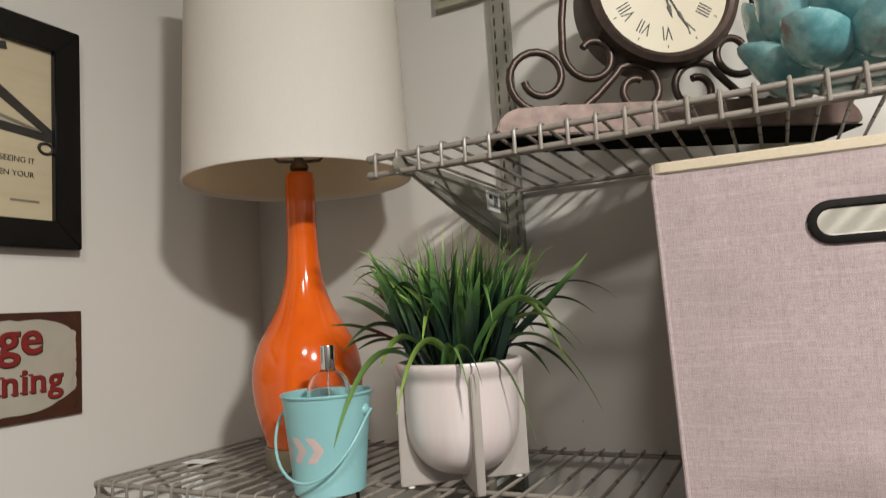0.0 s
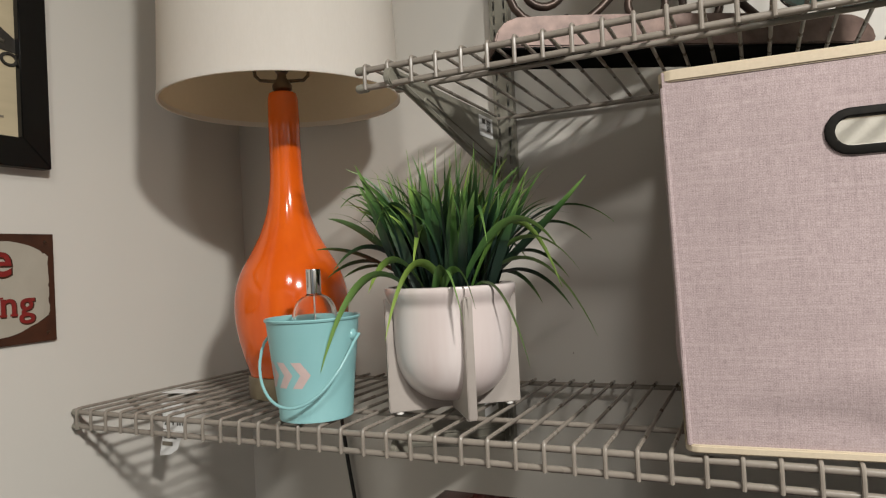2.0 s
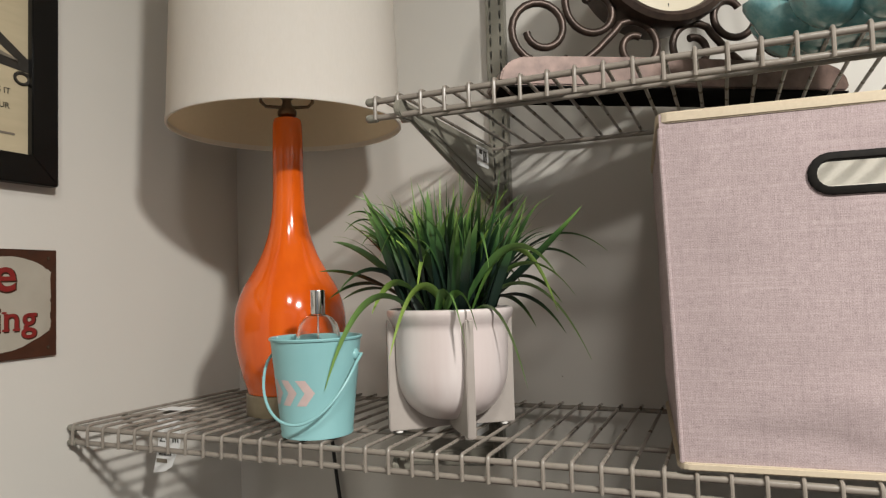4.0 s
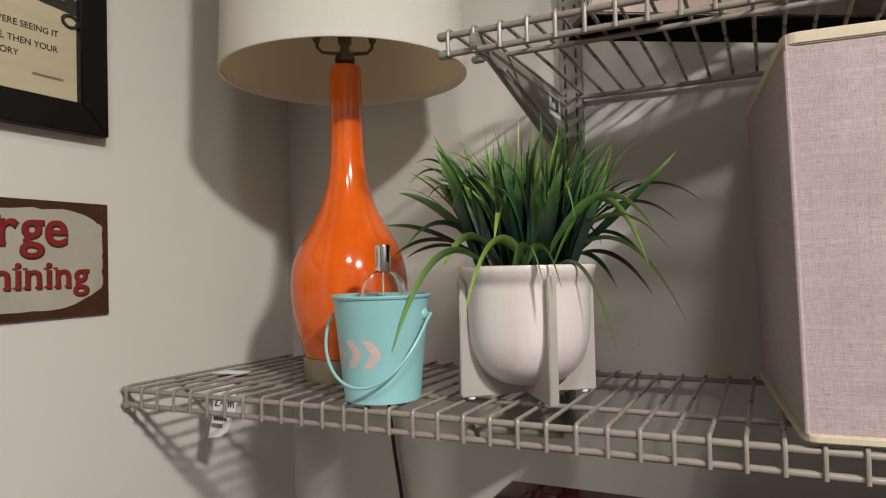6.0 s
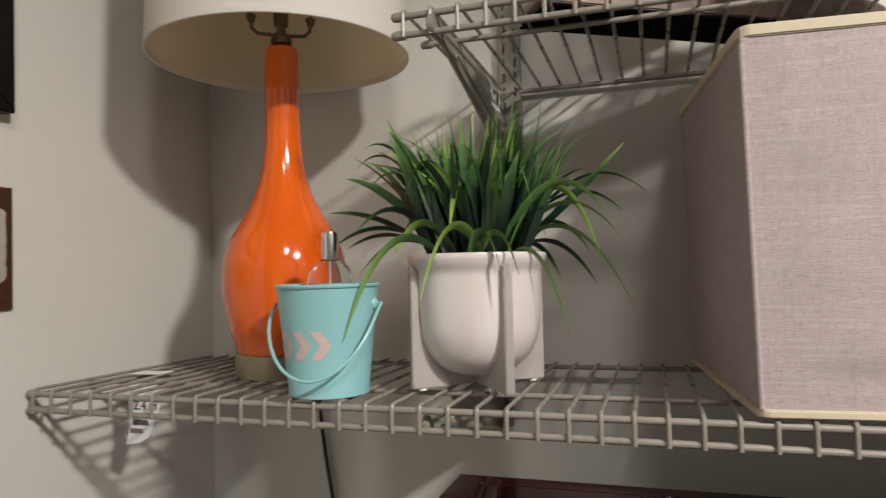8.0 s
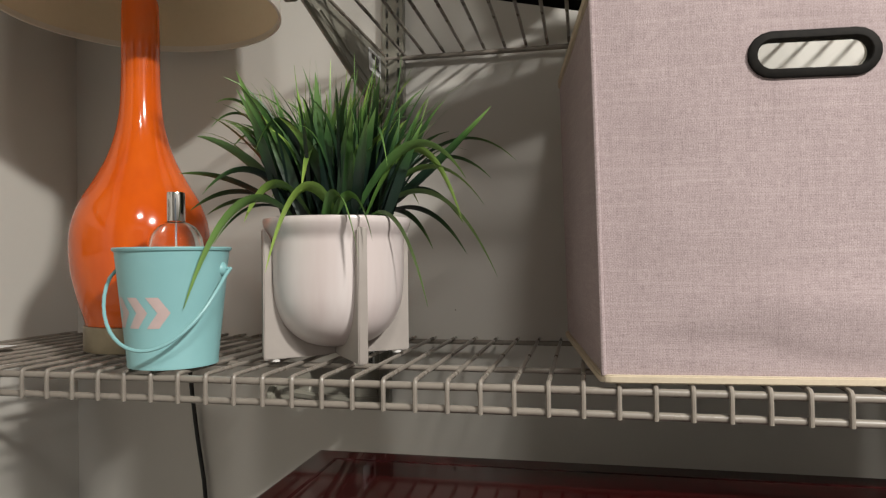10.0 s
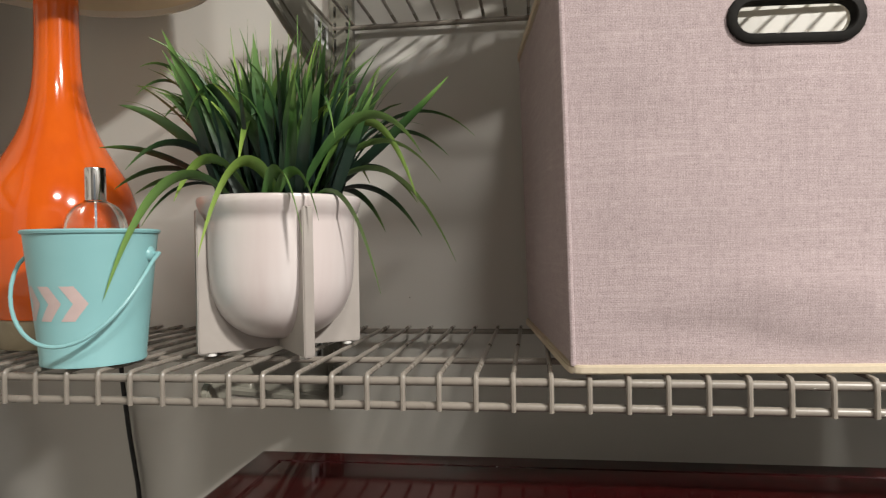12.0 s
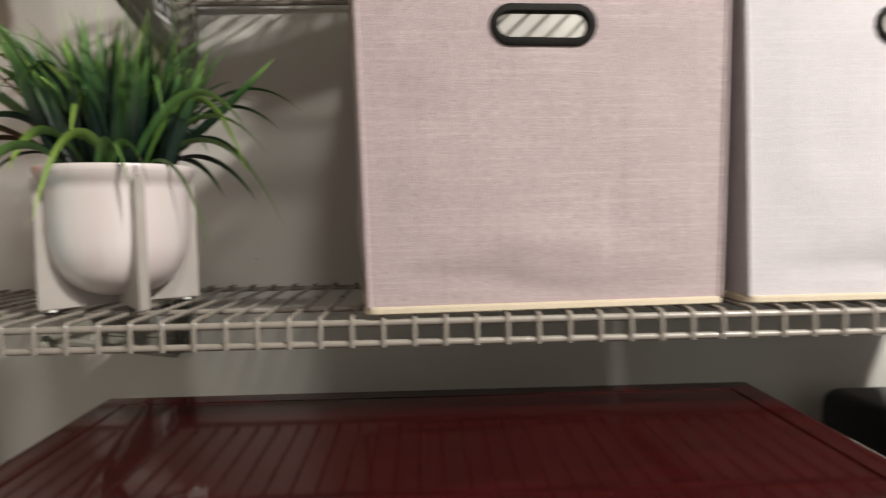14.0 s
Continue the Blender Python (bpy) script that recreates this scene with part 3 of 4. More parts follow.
part("cap", lathe([(0.0060, 0.1225), (0.0076, 0.1225), (0.0078, 0.1232), (0.0078, 0.1470), (0.0074, 0.1484), (0, 0.1486)], 32), M_CHROME, bottle, "chrome cylindrical cap")
part("dip_tube", tube([(0, 0, 0.010), (0, 0, 0.06), (0, 0, 0.121)], 0.0009, 6), M_PAD, bottle)

# ---------------------------------------------------------------- planter with artificial grass
PX, PY = 0.4725, 0.0945
planter = thing("planter", pose(PX, PY, 1.3024), "blush glazed ceramic pot set in a greige cross stand", "planter")
pot_rows = [(0.0, 0.0105), (0.016, 0.0115), (0.034, 0.0170), (0.0500, 0.0305), (0.0590, 0.0500), (0.0618, 0.0720), (0.0622, 0.0930), (0.0622, 0.1090)]
pot = part("pot", lathe(smooth_profile(pot_rows, 5) + [(0.0628, 0.1125), (0.0642, 0.1152), (0.0662, 0.1186), (0.0680, 0.1230), (0.0687, 0.1268), (0.0678, 0.1290), (0.0652, 0.1296), (0.0632, 0.1280), (0.0580, 0.1150), (0.0, 0.1100)], 80), M_POT, planter, "blush white glazed ceramic bowl with rolled rim")
part("filler", lathe([(0.0575, 0.1152), (0.040, 0.1205), (0.018, 0.1225), (0, 0.123)], 32), M_MOSS, planter, "dark moss filler")
fin_rows = [(0.0150, 0.0035), (0.0690, 0.0020), (0.0702, 0.0045), (0.0702, 0.1180), (0.0690, 0.1192), (0.0662, 0.1150), (0.0632, 0.1100), (0.0626, 0.0930), (0.0622, 0.0720), (0.0594, 0.0500), (0.0504, 0.0305), (0.0344, 0.0170), (0.0160, 0.0115), (0.0, 0.0108), (0.0, 0.0040)]
fin_bm = prism(fin_rows, 0.0088, "y", -0.0044)
bmesh.ops.bevel(fin_bm, geom=[e for e in fin_bm.edges if abs(e.verts[0].co.y - e.verts[1].co.y) < 1e-6], offset=0.0009, segments=2, affect="EDGES")
fin_me = mesh_of("fin", fin_bm, M_STAND)
pad_me = mesh_of("pad", lathe([(0, 0), (0.004, 0), (0.004, 0.0022), (0, 0.0022)], 14), M_PAD)
for k in range(4):
    f = new("fin", fin_me)
    f.parent = planter
    f.matrix_basis = pose(0, 0, 0, 0, 0, -52 + 90 * k)
    p = new("pad", pad_me)
    p.parent = f
    p.matrix_basis = pose(0.059, 0, 0.0)

grass = thing("artificial_grass", pose(PX, PY, 1.3024 + 0.1195), "bushy artificial green grass planted in the pot", "plant")
rng = random.Random(11)


def blade(bm, root, az, lean, length, width, curl, twist=0.0, steps=11, power=1.6, tone=0.0, full=0.35):
    """A creased strip that rises along az, leaning from upright, and bows over by curl (radians along its length)."""
    uv = bm.loops.layers.uv.verify()
    p = Vector(root)
    side_dir = Vector((-math.sin(az + twist), math.cos(az + twist), 0))
    rows = []
    for i in range(steps + 1):
        t = i / steps
        ang = lean + curl * t ** power
        d = Vector((math.cos(az) * math.sin(ang), math.sin(az) * math.sin(ang), math.cos(ang)))
        nrm = d.cross(side_dir).normalized()
        side = side_dir * math.cos(twist * 0.7) + nrm * math.sin(twist * 0.7)
        nrm = d.cross(side)
        w = width * (0.45 + 0.55 * min(1, t / 0.3)) * (1 - max(0, t - full) / (1 - full)) ** 0.8
        w = max(w, 0.0003)
        rows.append((bm.verts.new(p - side * w / 2), bm.verts.new(p + nrm * w * 0.16), bm.verts.new(p + side * w / 2), t))
        p = p + d * (length / steps)
    for a, b in zip(rows, rows[1:]):
        for i in (0, 1):
            f = bm.faces.new((a[i], a[i + 1], b[i + 1], b[i]))
            for loop, (u, t) in zip(f.loops, ((i / 2, a[3]), (i / 2 + 0.5, a[3]), (i / 2 + 0.5, b[3]), (i / 2, b[3]))):
                loop[uv].uv = (u, tone + (1 - tone) * t)


def leaf_mesh(name, rows, parent, label=""):
    bm = bmesh.new()
    for r in rows:
        blade(bm, *r)
    me = bpy.data.meshes.new(name)
    bm.to_mesh(me)
    bm.free()
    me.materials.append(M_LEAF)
    me.polygons.foreach_set("use_smooth", [True] * len(me.polygons))
    ob = new(name, me)
    ob.parent = parent
    if label:
        ob["label"] = label
    return ob


# fine curling blades that make the ragged crown
tuft = []
for k in range(150):
    r = 0.044 * math.sqrt(rng.random())
    az = rng.uniform(0, 2 * math.pi)
    lean = 0.03 + 0.36 * (r / 0.044) * rng.uniform(0.3, 1.25)
    tuft.append(((r * math.cos(az), r * math.sin(az), -0.004), az + rng.gauss(0, 0.7), lean, rng.uniform(0.112, 0.163), rng.uniform(0.0026, 0.0050), rng.uniform(-0.5, 1.9), rng.gauss(0, 0.8), 12, 2.6, 0.0, 0.50))
tagged(leaf_mesh("fine_blades", tuft, grass, "dense fine green blades with lighter tips and shade-darkened roots"), kind="stuff")
# broad upright leaves, tips turning outwards
for k in range(118):
    r = 0.047 * math.sqrt(rng.random())
    az = 2 * math.pi * ((k * 0.618) % 1.0)
    lean = 0.04 + 0.33 * (r / 0.047) * rng.uniform(0.5, 1.25)
    leaf_mesh("leaf", [((r * math.cos(az), r * math.sin(az), -0.004), az + rng.gauss(0, 0.55), lean, rng.uniform(0.090, 0.152), rng.uniform(0.0080, 0.0132), rng.uniform(0.0, 1.5), rng.gauss(0, 0.7), 12, 3.0, 0.0, 0.62)], grass)
# two pale broad leaves in the face of the tuft
for az, r, lean, length, width, twist in ((-128, 0.046, 0.30, 0.148, 0.0130, 0.5), (-86, 0.044, 0.06, 0.138, 0.0125, 0.3), (-60, 0.045, 0.20, 0.120, 0.0110, -0.4)):
    a = radians(az)
    leaf_mesh("leaf", [((r * math.cos(a), r * math.sin(a), -0.004), a, lean, length, width, 0.22, twist, 11, 2.0, 0.34, 0.55)], grass)
# outer leaves that bow over the rim: azimuth, reach, height of the tip, height of the bend, width, tone, roll
def arc_leaf(az, reach, tip, bend, width, tone, roll, az0=None, r0=0.024, steps=18):
    bm = bmesh.new()
    uv = bm.loops.layers.uv.verify()
    a, b = radians(az), radians(az if az0 is None else az0)
    foot = Vector((r0 * math.cos(b), r0 * math.sin(b), 0))
    span = Vector((reach * math.cos(a), reach * math.sin(a), 0)) - foot
    out = span.normalized()
    level = Vector((-out.y, out.x, 0))
    p0, p1, p2 = (0.0, 0.0), (0.55 * span.length, bend), (span.length, tip)
    sway = rng.uniform(-0.010, 0.010)
    rows = []
    for i in range(steps + 1):
        t = i / steps
        r, z = [(1 - t) ** 2 * p0[c] + 2 * t * (1 - t) * p1[c] + t * t * p2[c] for c in (0, 1)]
        dr, dz = [2 * (1 - t) * (p1[c] - p0[c]) + 2 * t * (p2[c] - p1[c]) for c in (0, 1)]
        d = (out * dr + Vector((0, 0, dz))).normalized()
        nrm = d.cross(level).normalized()
        side = level * math.cos(roll * (0.4 + 0.6 * t)) + nrm * math.sin(roll * (0.4 + 0.6 * t))
        fold = d.cross(side)
        w = max(width * (0.5 + 0.5 * min(1, t / 0.3)) * (1 - max(0, t - 0.5) / 0.5) ** 0.75, 0.0004)
        p = foot + out * r + Vector((0, 0, z)) + level * sway * t * t
        rows.append((bm.verts.new(p - side * w / 2), bm.verts.new(p - fold * w * 0.14), bm.verts.new(p + side * w / 2), t))
    for q, b in zip(rows, rows[1:]):
        for i in (0, 1):
            f = bm.faces.new((q[i], q[i + 1], b[i + 1], b[i]))
            for loop, (u, t) in zip(f.loops, ((i / 2, q[3]), (i / 2 + 0.5, q[3]), (i / 2 + 0.5, b[3]), (i / 2, b[3]))):
                loop[uv].uv = (u, tone + (1 - tone) * t)
    me = bpy.data.meshes.new("bowed_leaf")
    bm.to_mesh(me)
    bm.free()
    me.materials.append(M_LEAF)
    me.polygons.foreach_set("use_smooth", [True] * len(me.polygons))
    new("bowed_leaf", me).parent = grass


BOWED = [(-137, 0.138, -0.068, 0.075, 0.0105, 0.35, 0.9, -108, 0.050), (-107, 0.094, -0.038, 0.085, 0.0120, 0.35, 0.9, -66, 0.050), (-136, 0.090, 0.006, 0.075, 0.0105, 0.25, 0.9, -92, 0.046),
         (-61, 0.086, -0.030, 0.070, 0.0095, 0.35, -0.9, -84, 0.050), (-48, 0.083, -0.012, 0.060, 0.0090, 0.40, -0.9, -76, 0.052), (-20, 0.100, -0.070, 0.045, 0.0068, 0.35, -0.9, -46, 0.054), (0, 0.120, 0.004, 0.140, 0.0090, 0.35, -0.9, -40, 0.044), (5, 0.150, -0.046, 0.088, 0.0080, 0.35, -0.7), (35, 0.135, -0.024, 0.055, 0.0085, 0.0, -0.6), (50, 0.120, -0.018, 0.050, 0.0080, 0.0, -0.6),
         (15, 0.172, 0.066, 0.130, 0.0055, 0.10, -0.6), (10, 0.146, 0.114, 0.055, 0.0115, 0.05, -0.9), (-15, 0.134, 0.040, 0.120, 0.0095, 0.30, -0.9, -56, 0.044), (-165, 0.148, 0.054, 0.060, 0.0105, 0.0, 0.7), (178, 0.154, 0.022, 0.066, 0.0095, 0.0, 0.6),
         (-155, 0.126, 0.086, 0.080, 0.0125, 0.30, 0.9), (-175, 0.126, 0.112, 0.090, 0.0065, 0.10, 0.7), (165, 0.160, 0.020, 0.055, 0.0090, 0.0, 0.6), (-172, 0.124, -0.012, 0.055, 0.0050, 0.0, 0.6), (60, 0.115, 0.030, 0.090, 0.0090, 0.0, 0.0),
         (90, 0.110, 0.030, 0.090, 0.0090, 0.0, 0.0), (120, 0.115, 0.030, 0.090, 0.0090, 0.0, 0.0), (145, 0.130, 0.040, 0.080, 0.0090, 0.0, 0.3), (25, 0.150, 0.050, 0.110, 0.0075, 0.10, -0.6), (-6, 0.140, 0.020, 0.100, 0.0070, 0.30, -0.7),
         (-170, 0.118, 0.098, 0.150, 0.0055, 0.10, 0.6), (-150, 0.108, 0.112, 0.140, 0.0060, 0.10, 0.6), (172, 0.125, 0.085, 0.135, 0.0055, 0.05, 0.6), (-148, 0.120, 0.030, 0.090, 0.0095, 0.10, 0.7), (-90, 0.070, 0.030, 0.130, 0.0120, 0.10, 0.3), (-36, 0.086, 0.050, 0.150, 0.0120, 0.15, -0.6), (-122, 0.088, 0.060, 0.150, 0.0130, 0.10, 0.6), (42, 0.140, 0.010, 0.080, 0.0080, 0.0, -0.6)]
for az, reach, tip, bend, width, tone, *rest in BOWED:
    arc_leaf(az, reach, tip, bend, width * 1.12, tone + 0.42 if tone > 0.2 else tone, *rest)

# ---------------------------------------------------------------- fabric bins
def stadium(phi, w, h):
    """The point of a lying stadium of size w x h that is seen along the angle phi."""
    r, s = h / 2, w / 2 - h / 2
    c, d = math.cos(phi), math.sin(phi)
    if abs(d) > 1e-9:
        t = r / abs(d)
        if abs(t * c) <= s:
            return (t * c, t * d)
    sx = s if c >= 0 else -s
    b = c * sx
    t = b + math.sqrt(max(b * b - sx * sx + r * r, 0))
    return (t * c, t * d)


def front_panel(w, h, hole, seed, puff):
    """Outer cloth of the front, with an oval opening; local x 0..w, z 0..h, facing -y."""
    bm = bmesh.new()
    cx, cz, hw, hh = hole
    edge = []
    n = 30
    edge += [(w * k / n, 0.0) for k in range(n)] + [(w, h * k / n) for k in range(n)] + [(w - w * k / n, h) for k in range(n)] + [(0.0, h - h * k / n) for k in range(n)]
    rings = []
    steps = 30
    for s in range(steps + 1):
        t = s / steps
        ring = []
        for ex, ez in edge:
            ox, oz = stadium(math.atan2(ez - cz, ex - cx), hw, hh)
            x, z = cx + ox + (ex - cx - ox) * t, cz + oz + (ez - cz - oz) * t
            ring.append(bm.verts.new((x, -puff(x, z), z)))
        rings.append(ring)
    for a, b in zip(rings, rings[1:]):
        for i in range(len(edge)):
            j = (i + 1) % len(edge)
            bm.faces.new((a[i], a[j], b[j], b[i]))
    inner = [bm.verts.new((v.co.x, 0.004, v.co.z)) for v in rings[0]]
    for i in range(len(edge)):
        j = (i + 1) % len(edge)
        bm.faces.new((rings[0][j], rings[0][i], inner[i], inner[j]))
    return bm


def puffy(w, h, seed, amount):
    def f(x, z):
        u, v = x / w, z / h
        edge = max(0.0, min(1, 10 * u) * min(1, 10 * (1 - u)) * min(1, 10 * v) * min(1, 10 * (1 - v)))
        wob = noise.noise(Vector((x * 9 + seed, z * 9, seed))) + 0.5 * noise.noise(Vector((x * 22, z * 22 + seed, 3)))
        fold = math.exp(-((z - 0.020 - 0.010 * math.sin(7 * u)) / 0.008) ** 2) * -0.6 * math.sin(3.1 * u)
        dent = math.exp(-((u - 0.50) / 0.24) ** 2 - ((v - 0.175 - 0.03 * math.sin(5 * u)) / 0.055) ** 2) * 0.5
        crease = -0.5 * math.exp(-((u - 0.66 - 0.10 * v) / 0.022) ** 2 - ((v - 0.24) / 0.12) ** 2)
        belly = 0.7 * math.sin(math.pi * u) * math.sin(math.pi * v) ** 0.6
        return edge * amount * (0.5 * wob + fold + dent + crease + belly)
    return f


def grid_panel(w, h, place, bulge, n=18):
    bm = bmesh.new()
    g = [[bm.verts.new(place(w * i / n, h * j / n, bulge(w * i / n, h * j / n))) for i in range(n + 1)] for j in range(n + 1)]
    for j in range(n):
        for i in range(n):
            bm.faces.new((g[j][i], g[j][i + 1], g[j + 1][i + 1], g[j + 1][i]))
    return bm


def ring_tube(points, r, n=8):
    return tube(points, r, n, loop=True)


def fabric_bin(m, label, cloth, w, d, h, seed, hole):
    bn = thing("storage_bin", m, label, "storage bin", "fabric bins on the shelf")
    pf = puffy(w, h, seed, 0.0050)
    ps = puffy(d, h, seed + 5, 0.0045)
    front = part("front_panel", front_panel(w, h, hole, seed, pf), cloth[0], bn)
    part("side_panel", grid_panel(d, h, lambda u, v, b: (-b, u, v), ps), cloth[1], bn)
    part("side_panel", grid_panel(d, h, lambda u, v, b: (w + b, u, v), ps), cloth[1], bn)
    part("back_panel", grid_panel(w, h, lambda u, v, b: (u, d + b, v), lambda u, v: 0.0), cloth[0], bn)
    part("bottom_panel", box(0.003, w - 0.003, 0.003, d - 0.003, 0.0005, 0.005), M_LINING, bn)
    t = 0.004
    lin = front_panel(w - 0.006, h - 0.004, (hole[0] - 0.003, hole[1], hole[2], hole[3]), seed, lambda x, z: 0.0)
    bmesh.ops.translate(lin, vec=(0.003, t + 0.0002, 0.002), verts=lin.verts[:])
    part("front_lining", lin, M_LINING, bn)
    part("side_lining", box(t - 0.001, t, t + 0.001, d - t, 0.006, h - 0.003), M_LINING, bn)
    part("side_lining", box(w - t, w - t + 0.001, t + 0.001, d - t, 0.006, h - 0.003), M_LINING, bn)
    part("back_lining", box(t, w - t, d - t, d - t + 0.001, 0.006, h - 0.003), M_LINING, bn)
    # binding tapes round top and bottom, cords down the front edges
    def hoop(z, hgt, out, inn):
        bm = bmesh.new()
        rows = []
        for e, r in ((-out, 0.010), (inn, 0.006)):
            ring = []
            for (kx, ky), a0 in (((e + r, e + r), 180), ((w - e - r, e + r), 270), ((w - e - r, d - e - r), 0), ((e + r, d - e - r), 90)):
                ring += [(kx + r * math.cos(radians(a0 + 22.5 * q)), ky + r * math.sin(radians(a0 + 22.5 * q))) for q in range(5)]
            rows.append(ring)
        vs = [[[bm.verts.new((x, y, zz)) for x, y in row] for zz in (z, z + hgt)] for row in rows]
        for i in range(20):
            j = (i + 1) % 20
            o0, o1, i0, i1 = vs[0][0], vs[0][1], vs[1][0], vs[1][1]
            bm.faces.new((o0[i], o0[j], o1[j], o1[i]))
            bm.faces.new((i0[j], i0[i], i1[i], i1[j]))
            bm.faces.new((o1[i], o1[j], i1[j], i1[i]))
            bm.faces.new((o0[j], o0[i], i0[i], i0[j]))
        bmesh.ops.bevel(bm, geom=bm.edges[:], offset=0.0011, segments=2, affect="EDGES")
        return bm
    part("top_binding", hoop(h - 0.0080, 0.0092, 0.0022, 0.0050), M_PIPING, bn, "cream binding tape")
    part("bottom_binding", hoop(0.0, 0.0062, 0.0034, 0.004), M_PIPING, bn, "cream binding tape")
    for x in (0.0, w):
        part("seam", tube([(x, 0.0, 0.006), (x, -0.0006, h * 0.5), (x, 0.0, h - 0.012)], 0.0019, 8), cloth[0], bn)
    # oval grommet
    bm = bmesh.new()
    cx, cz, hw, hh = hole
    prof = [(0.0, -0.0003), (0.0003, -0.0020), (0.0010, -0.0026), (0.0054, -0.0026), (0.0063, -0.0020), (0.0066, 0.0), (0.0060, 0.0060), (0.0, 0.0060)]
    rings = []
    count = 48
    for k in range(count):
        # even steps round the stadium
        s, r = hw / 2 - hh / 2, hh / 2
        total = 4 * s + 2 * math.pi * r
        q = total * k / count
        if q < 2 * s:
            bx, bz, nx, nz = -s + q, -r, 0, -1
        elif q < 2 * s + math.pi * r:
            a = -math.pi / 2 + (q - 2 * s) / r
            bx, bz, nx, nz = s + r * math.cos(a), r * math.sin(a), math.cos(a), math.sin(a)
        elif q < 4 * s + math.pi * r:
            bx, bz, nx, nz = s - (q - 2 * s - math.pi * r), r, 0, 1
        else:
            a = math.pi / 2 + (q - 4 * s - math.pi * r) / r
            bx, bz, nx, nz = -s + r * math.cos(a), r * math.sin(a), math.cos(a), math.sin(a)
        rings.append([bm.verts.new((cx + bx + nx * (o - 0.0006), y - pf(cx + bx + nx * o, cz + bz + nz * o), cz + bz + nz * (o - 0.0006))) for o, y in prof])
    for k in range(count):
        a, b = rings[k], rings[(k + 1) % count]
        for i in range(len(prof)):
            j = (i + 1) % len(prof)
            bm.faces.new((a[i], b[i], b[j], a[j]))
    part("grommet", bm, M_BLACKPL, bn, "black plastic oval handle grommet")
    for o in bn.children:
        for v in o.data.vertices:
            v.co.x = w / 2 + (v.co.x - w / 2) * (1 + 0.040 * v.co.z / h)
            v.co.x -= 0.011 * (v.co.y / d) * (1 - v.co.x / w)
            v.co.y = d / 2 + (v.co.y - d / 2) * (1 + 0.012 * v.co.z / h)
    return bn


BIN_TURN = 4.2
fabric_bin(pose(0.7125, -0.0035, 1.3026, 0, 0, BIN_TURN), "mauve linen storage bin with cream binding and black grommet", M_LINEN, 0.297, 0.280, 0.2905, 2.0, (0.1450, 0.231, 0.0735, 0.0212))
# unseen right part made wider, to keep the lamp off the wall below
fabric_bin(pose(1.0330, 0.0140, 1.3026, 0, 0, 1.5), "pale lilac linen storage bin with white binding", M_LINEN2, 0.362, 0.285, 0.2905, 7.0, (0.1650, 0.231, 0.1095, 0.0212))

# ---------------------------------------------------------------- lacquered cabinet under the shelf
CX0, CX1, CY0, CY1, CZ = 0.441, 1.083, -0.300, 0.122, 1.2065
cab = thing("cabinet", pose(0, 0, 0), "glossy dark cherry lacquered cabinet standing below the shelf", "cabinet")
bm = bmesh.new()
loops = []
for inset, z in ((0.0, CZ - 0.024), (0.0, CZ - 0.003), (0.0015, CZ - 0.0008), (0.004, CZ), (0.026, CZ), (0.0272, CZ - 0.0016), (0.0288, CZ - 0.0016), (0.030, CZ)):
    loops.append([bm.verts.new(c) for c in ((CX0 + inset, CY0 + inset, z), (CX1 - inset, CY0 + inset, z), (CX1 - inset, CY1 - inset, z), (CX0 + inset, CY1 - inset, z))])
for a, b in zip(loops, loops[1:]):
    for i in range(4):
        bm.faces.new((a[i], a[(i + 1) % 4], b[(i + 1) % 4], b[i]))
bm.faces.new(loops[-1]), bm.faces.new(loops[0][::-1])
part("top_board", bm, M_CHERRY, cab, "glossy cherry top with a grooved border", False)
part("body", box(CX0 + 0.015, CX1 - 0.015, CY0 + 0.02, CY1 - 0.005, 0.06, CZ - 0.0245, 0.003), M_CHERRY, cab)
part("plinth", box(CX0 + 0.025, CX1 - 0.025, CY0 + 0.05, CY1 - 0.02, 0.0, 0.0595, 0.002), M_CHERRY, cab)
for s in (0, 1):
    xa = CX0 + 0.02 + s * 0.302
    dr = part("door", box(xa, xa + 0.298, CY0 + 0.002, CY0 + 0.0195, 0.07, CZ - 0.032, 0.002), M_CHERRY, cab)
    part("knob", lathe([(0, 0)] + [(0.011 * math.sin(0.3 + 2.5 * k / 8), 0.012 + 0.009 * -math.cos(0.3 + 2.5 * k / 8)) for k in range(9)] + [(0, 0.022)], 20), M_BASE, dr).matrix_basis = pose(xa + (0.27 if s == 0 else 0.028), CY0 + 0.003, 0.75, 90, 0, 0)

tagged(part("black_case", box(1.236, 1.56, 0.09, 0.26, 0.0, 1.162, 0.022, 4), M_BLACK), "tall black rounded case standing beside the cabinet", "case")

# ---------------------------------------------------------------- west wall: framed print and enamel sign
FY1, FZ0, FZ1 = -0.0245, 1.588, 1.867
FY0, FB = FY1 - 0.36, 0.0335
pic = thing("framed_print", pose(0, 0, 0), "black framed tan print with a printed saying", "picture")
def rail(poly):
    bm = prism(poly, 0.016, "x", 0.0015)
    bmesh.ops.bevel(bm, geom=bm.edges[:], offset=0.0012, segments=2, affect="EDGES")
    return bm
for poly in ([(FY0, FZ0), (FY1, FZ0), (FY1 - FB, FZ0 + FB), (FY0 + FB, FZ0 + FB)], [(FY1, FZ0), (FY1, FZ1), (FY1 - FB, FZ1 - FB), (FY1 - FB, FZ0 + FB)],
             [(FY1, FZ1), (FY0, FZ1), (FY0 + FB, FZ1 - FB), (FY1 - FB, FZ1 - FB)], [(FY0, FZ1), (FY0, FZ0), (FY0 + FB, FZ0 + FB), (FY0 + FB, FZ1 - FB)]):
    part("frame_rail", rail(poly), M_BLACK, pic, "black lacquered frame rail")
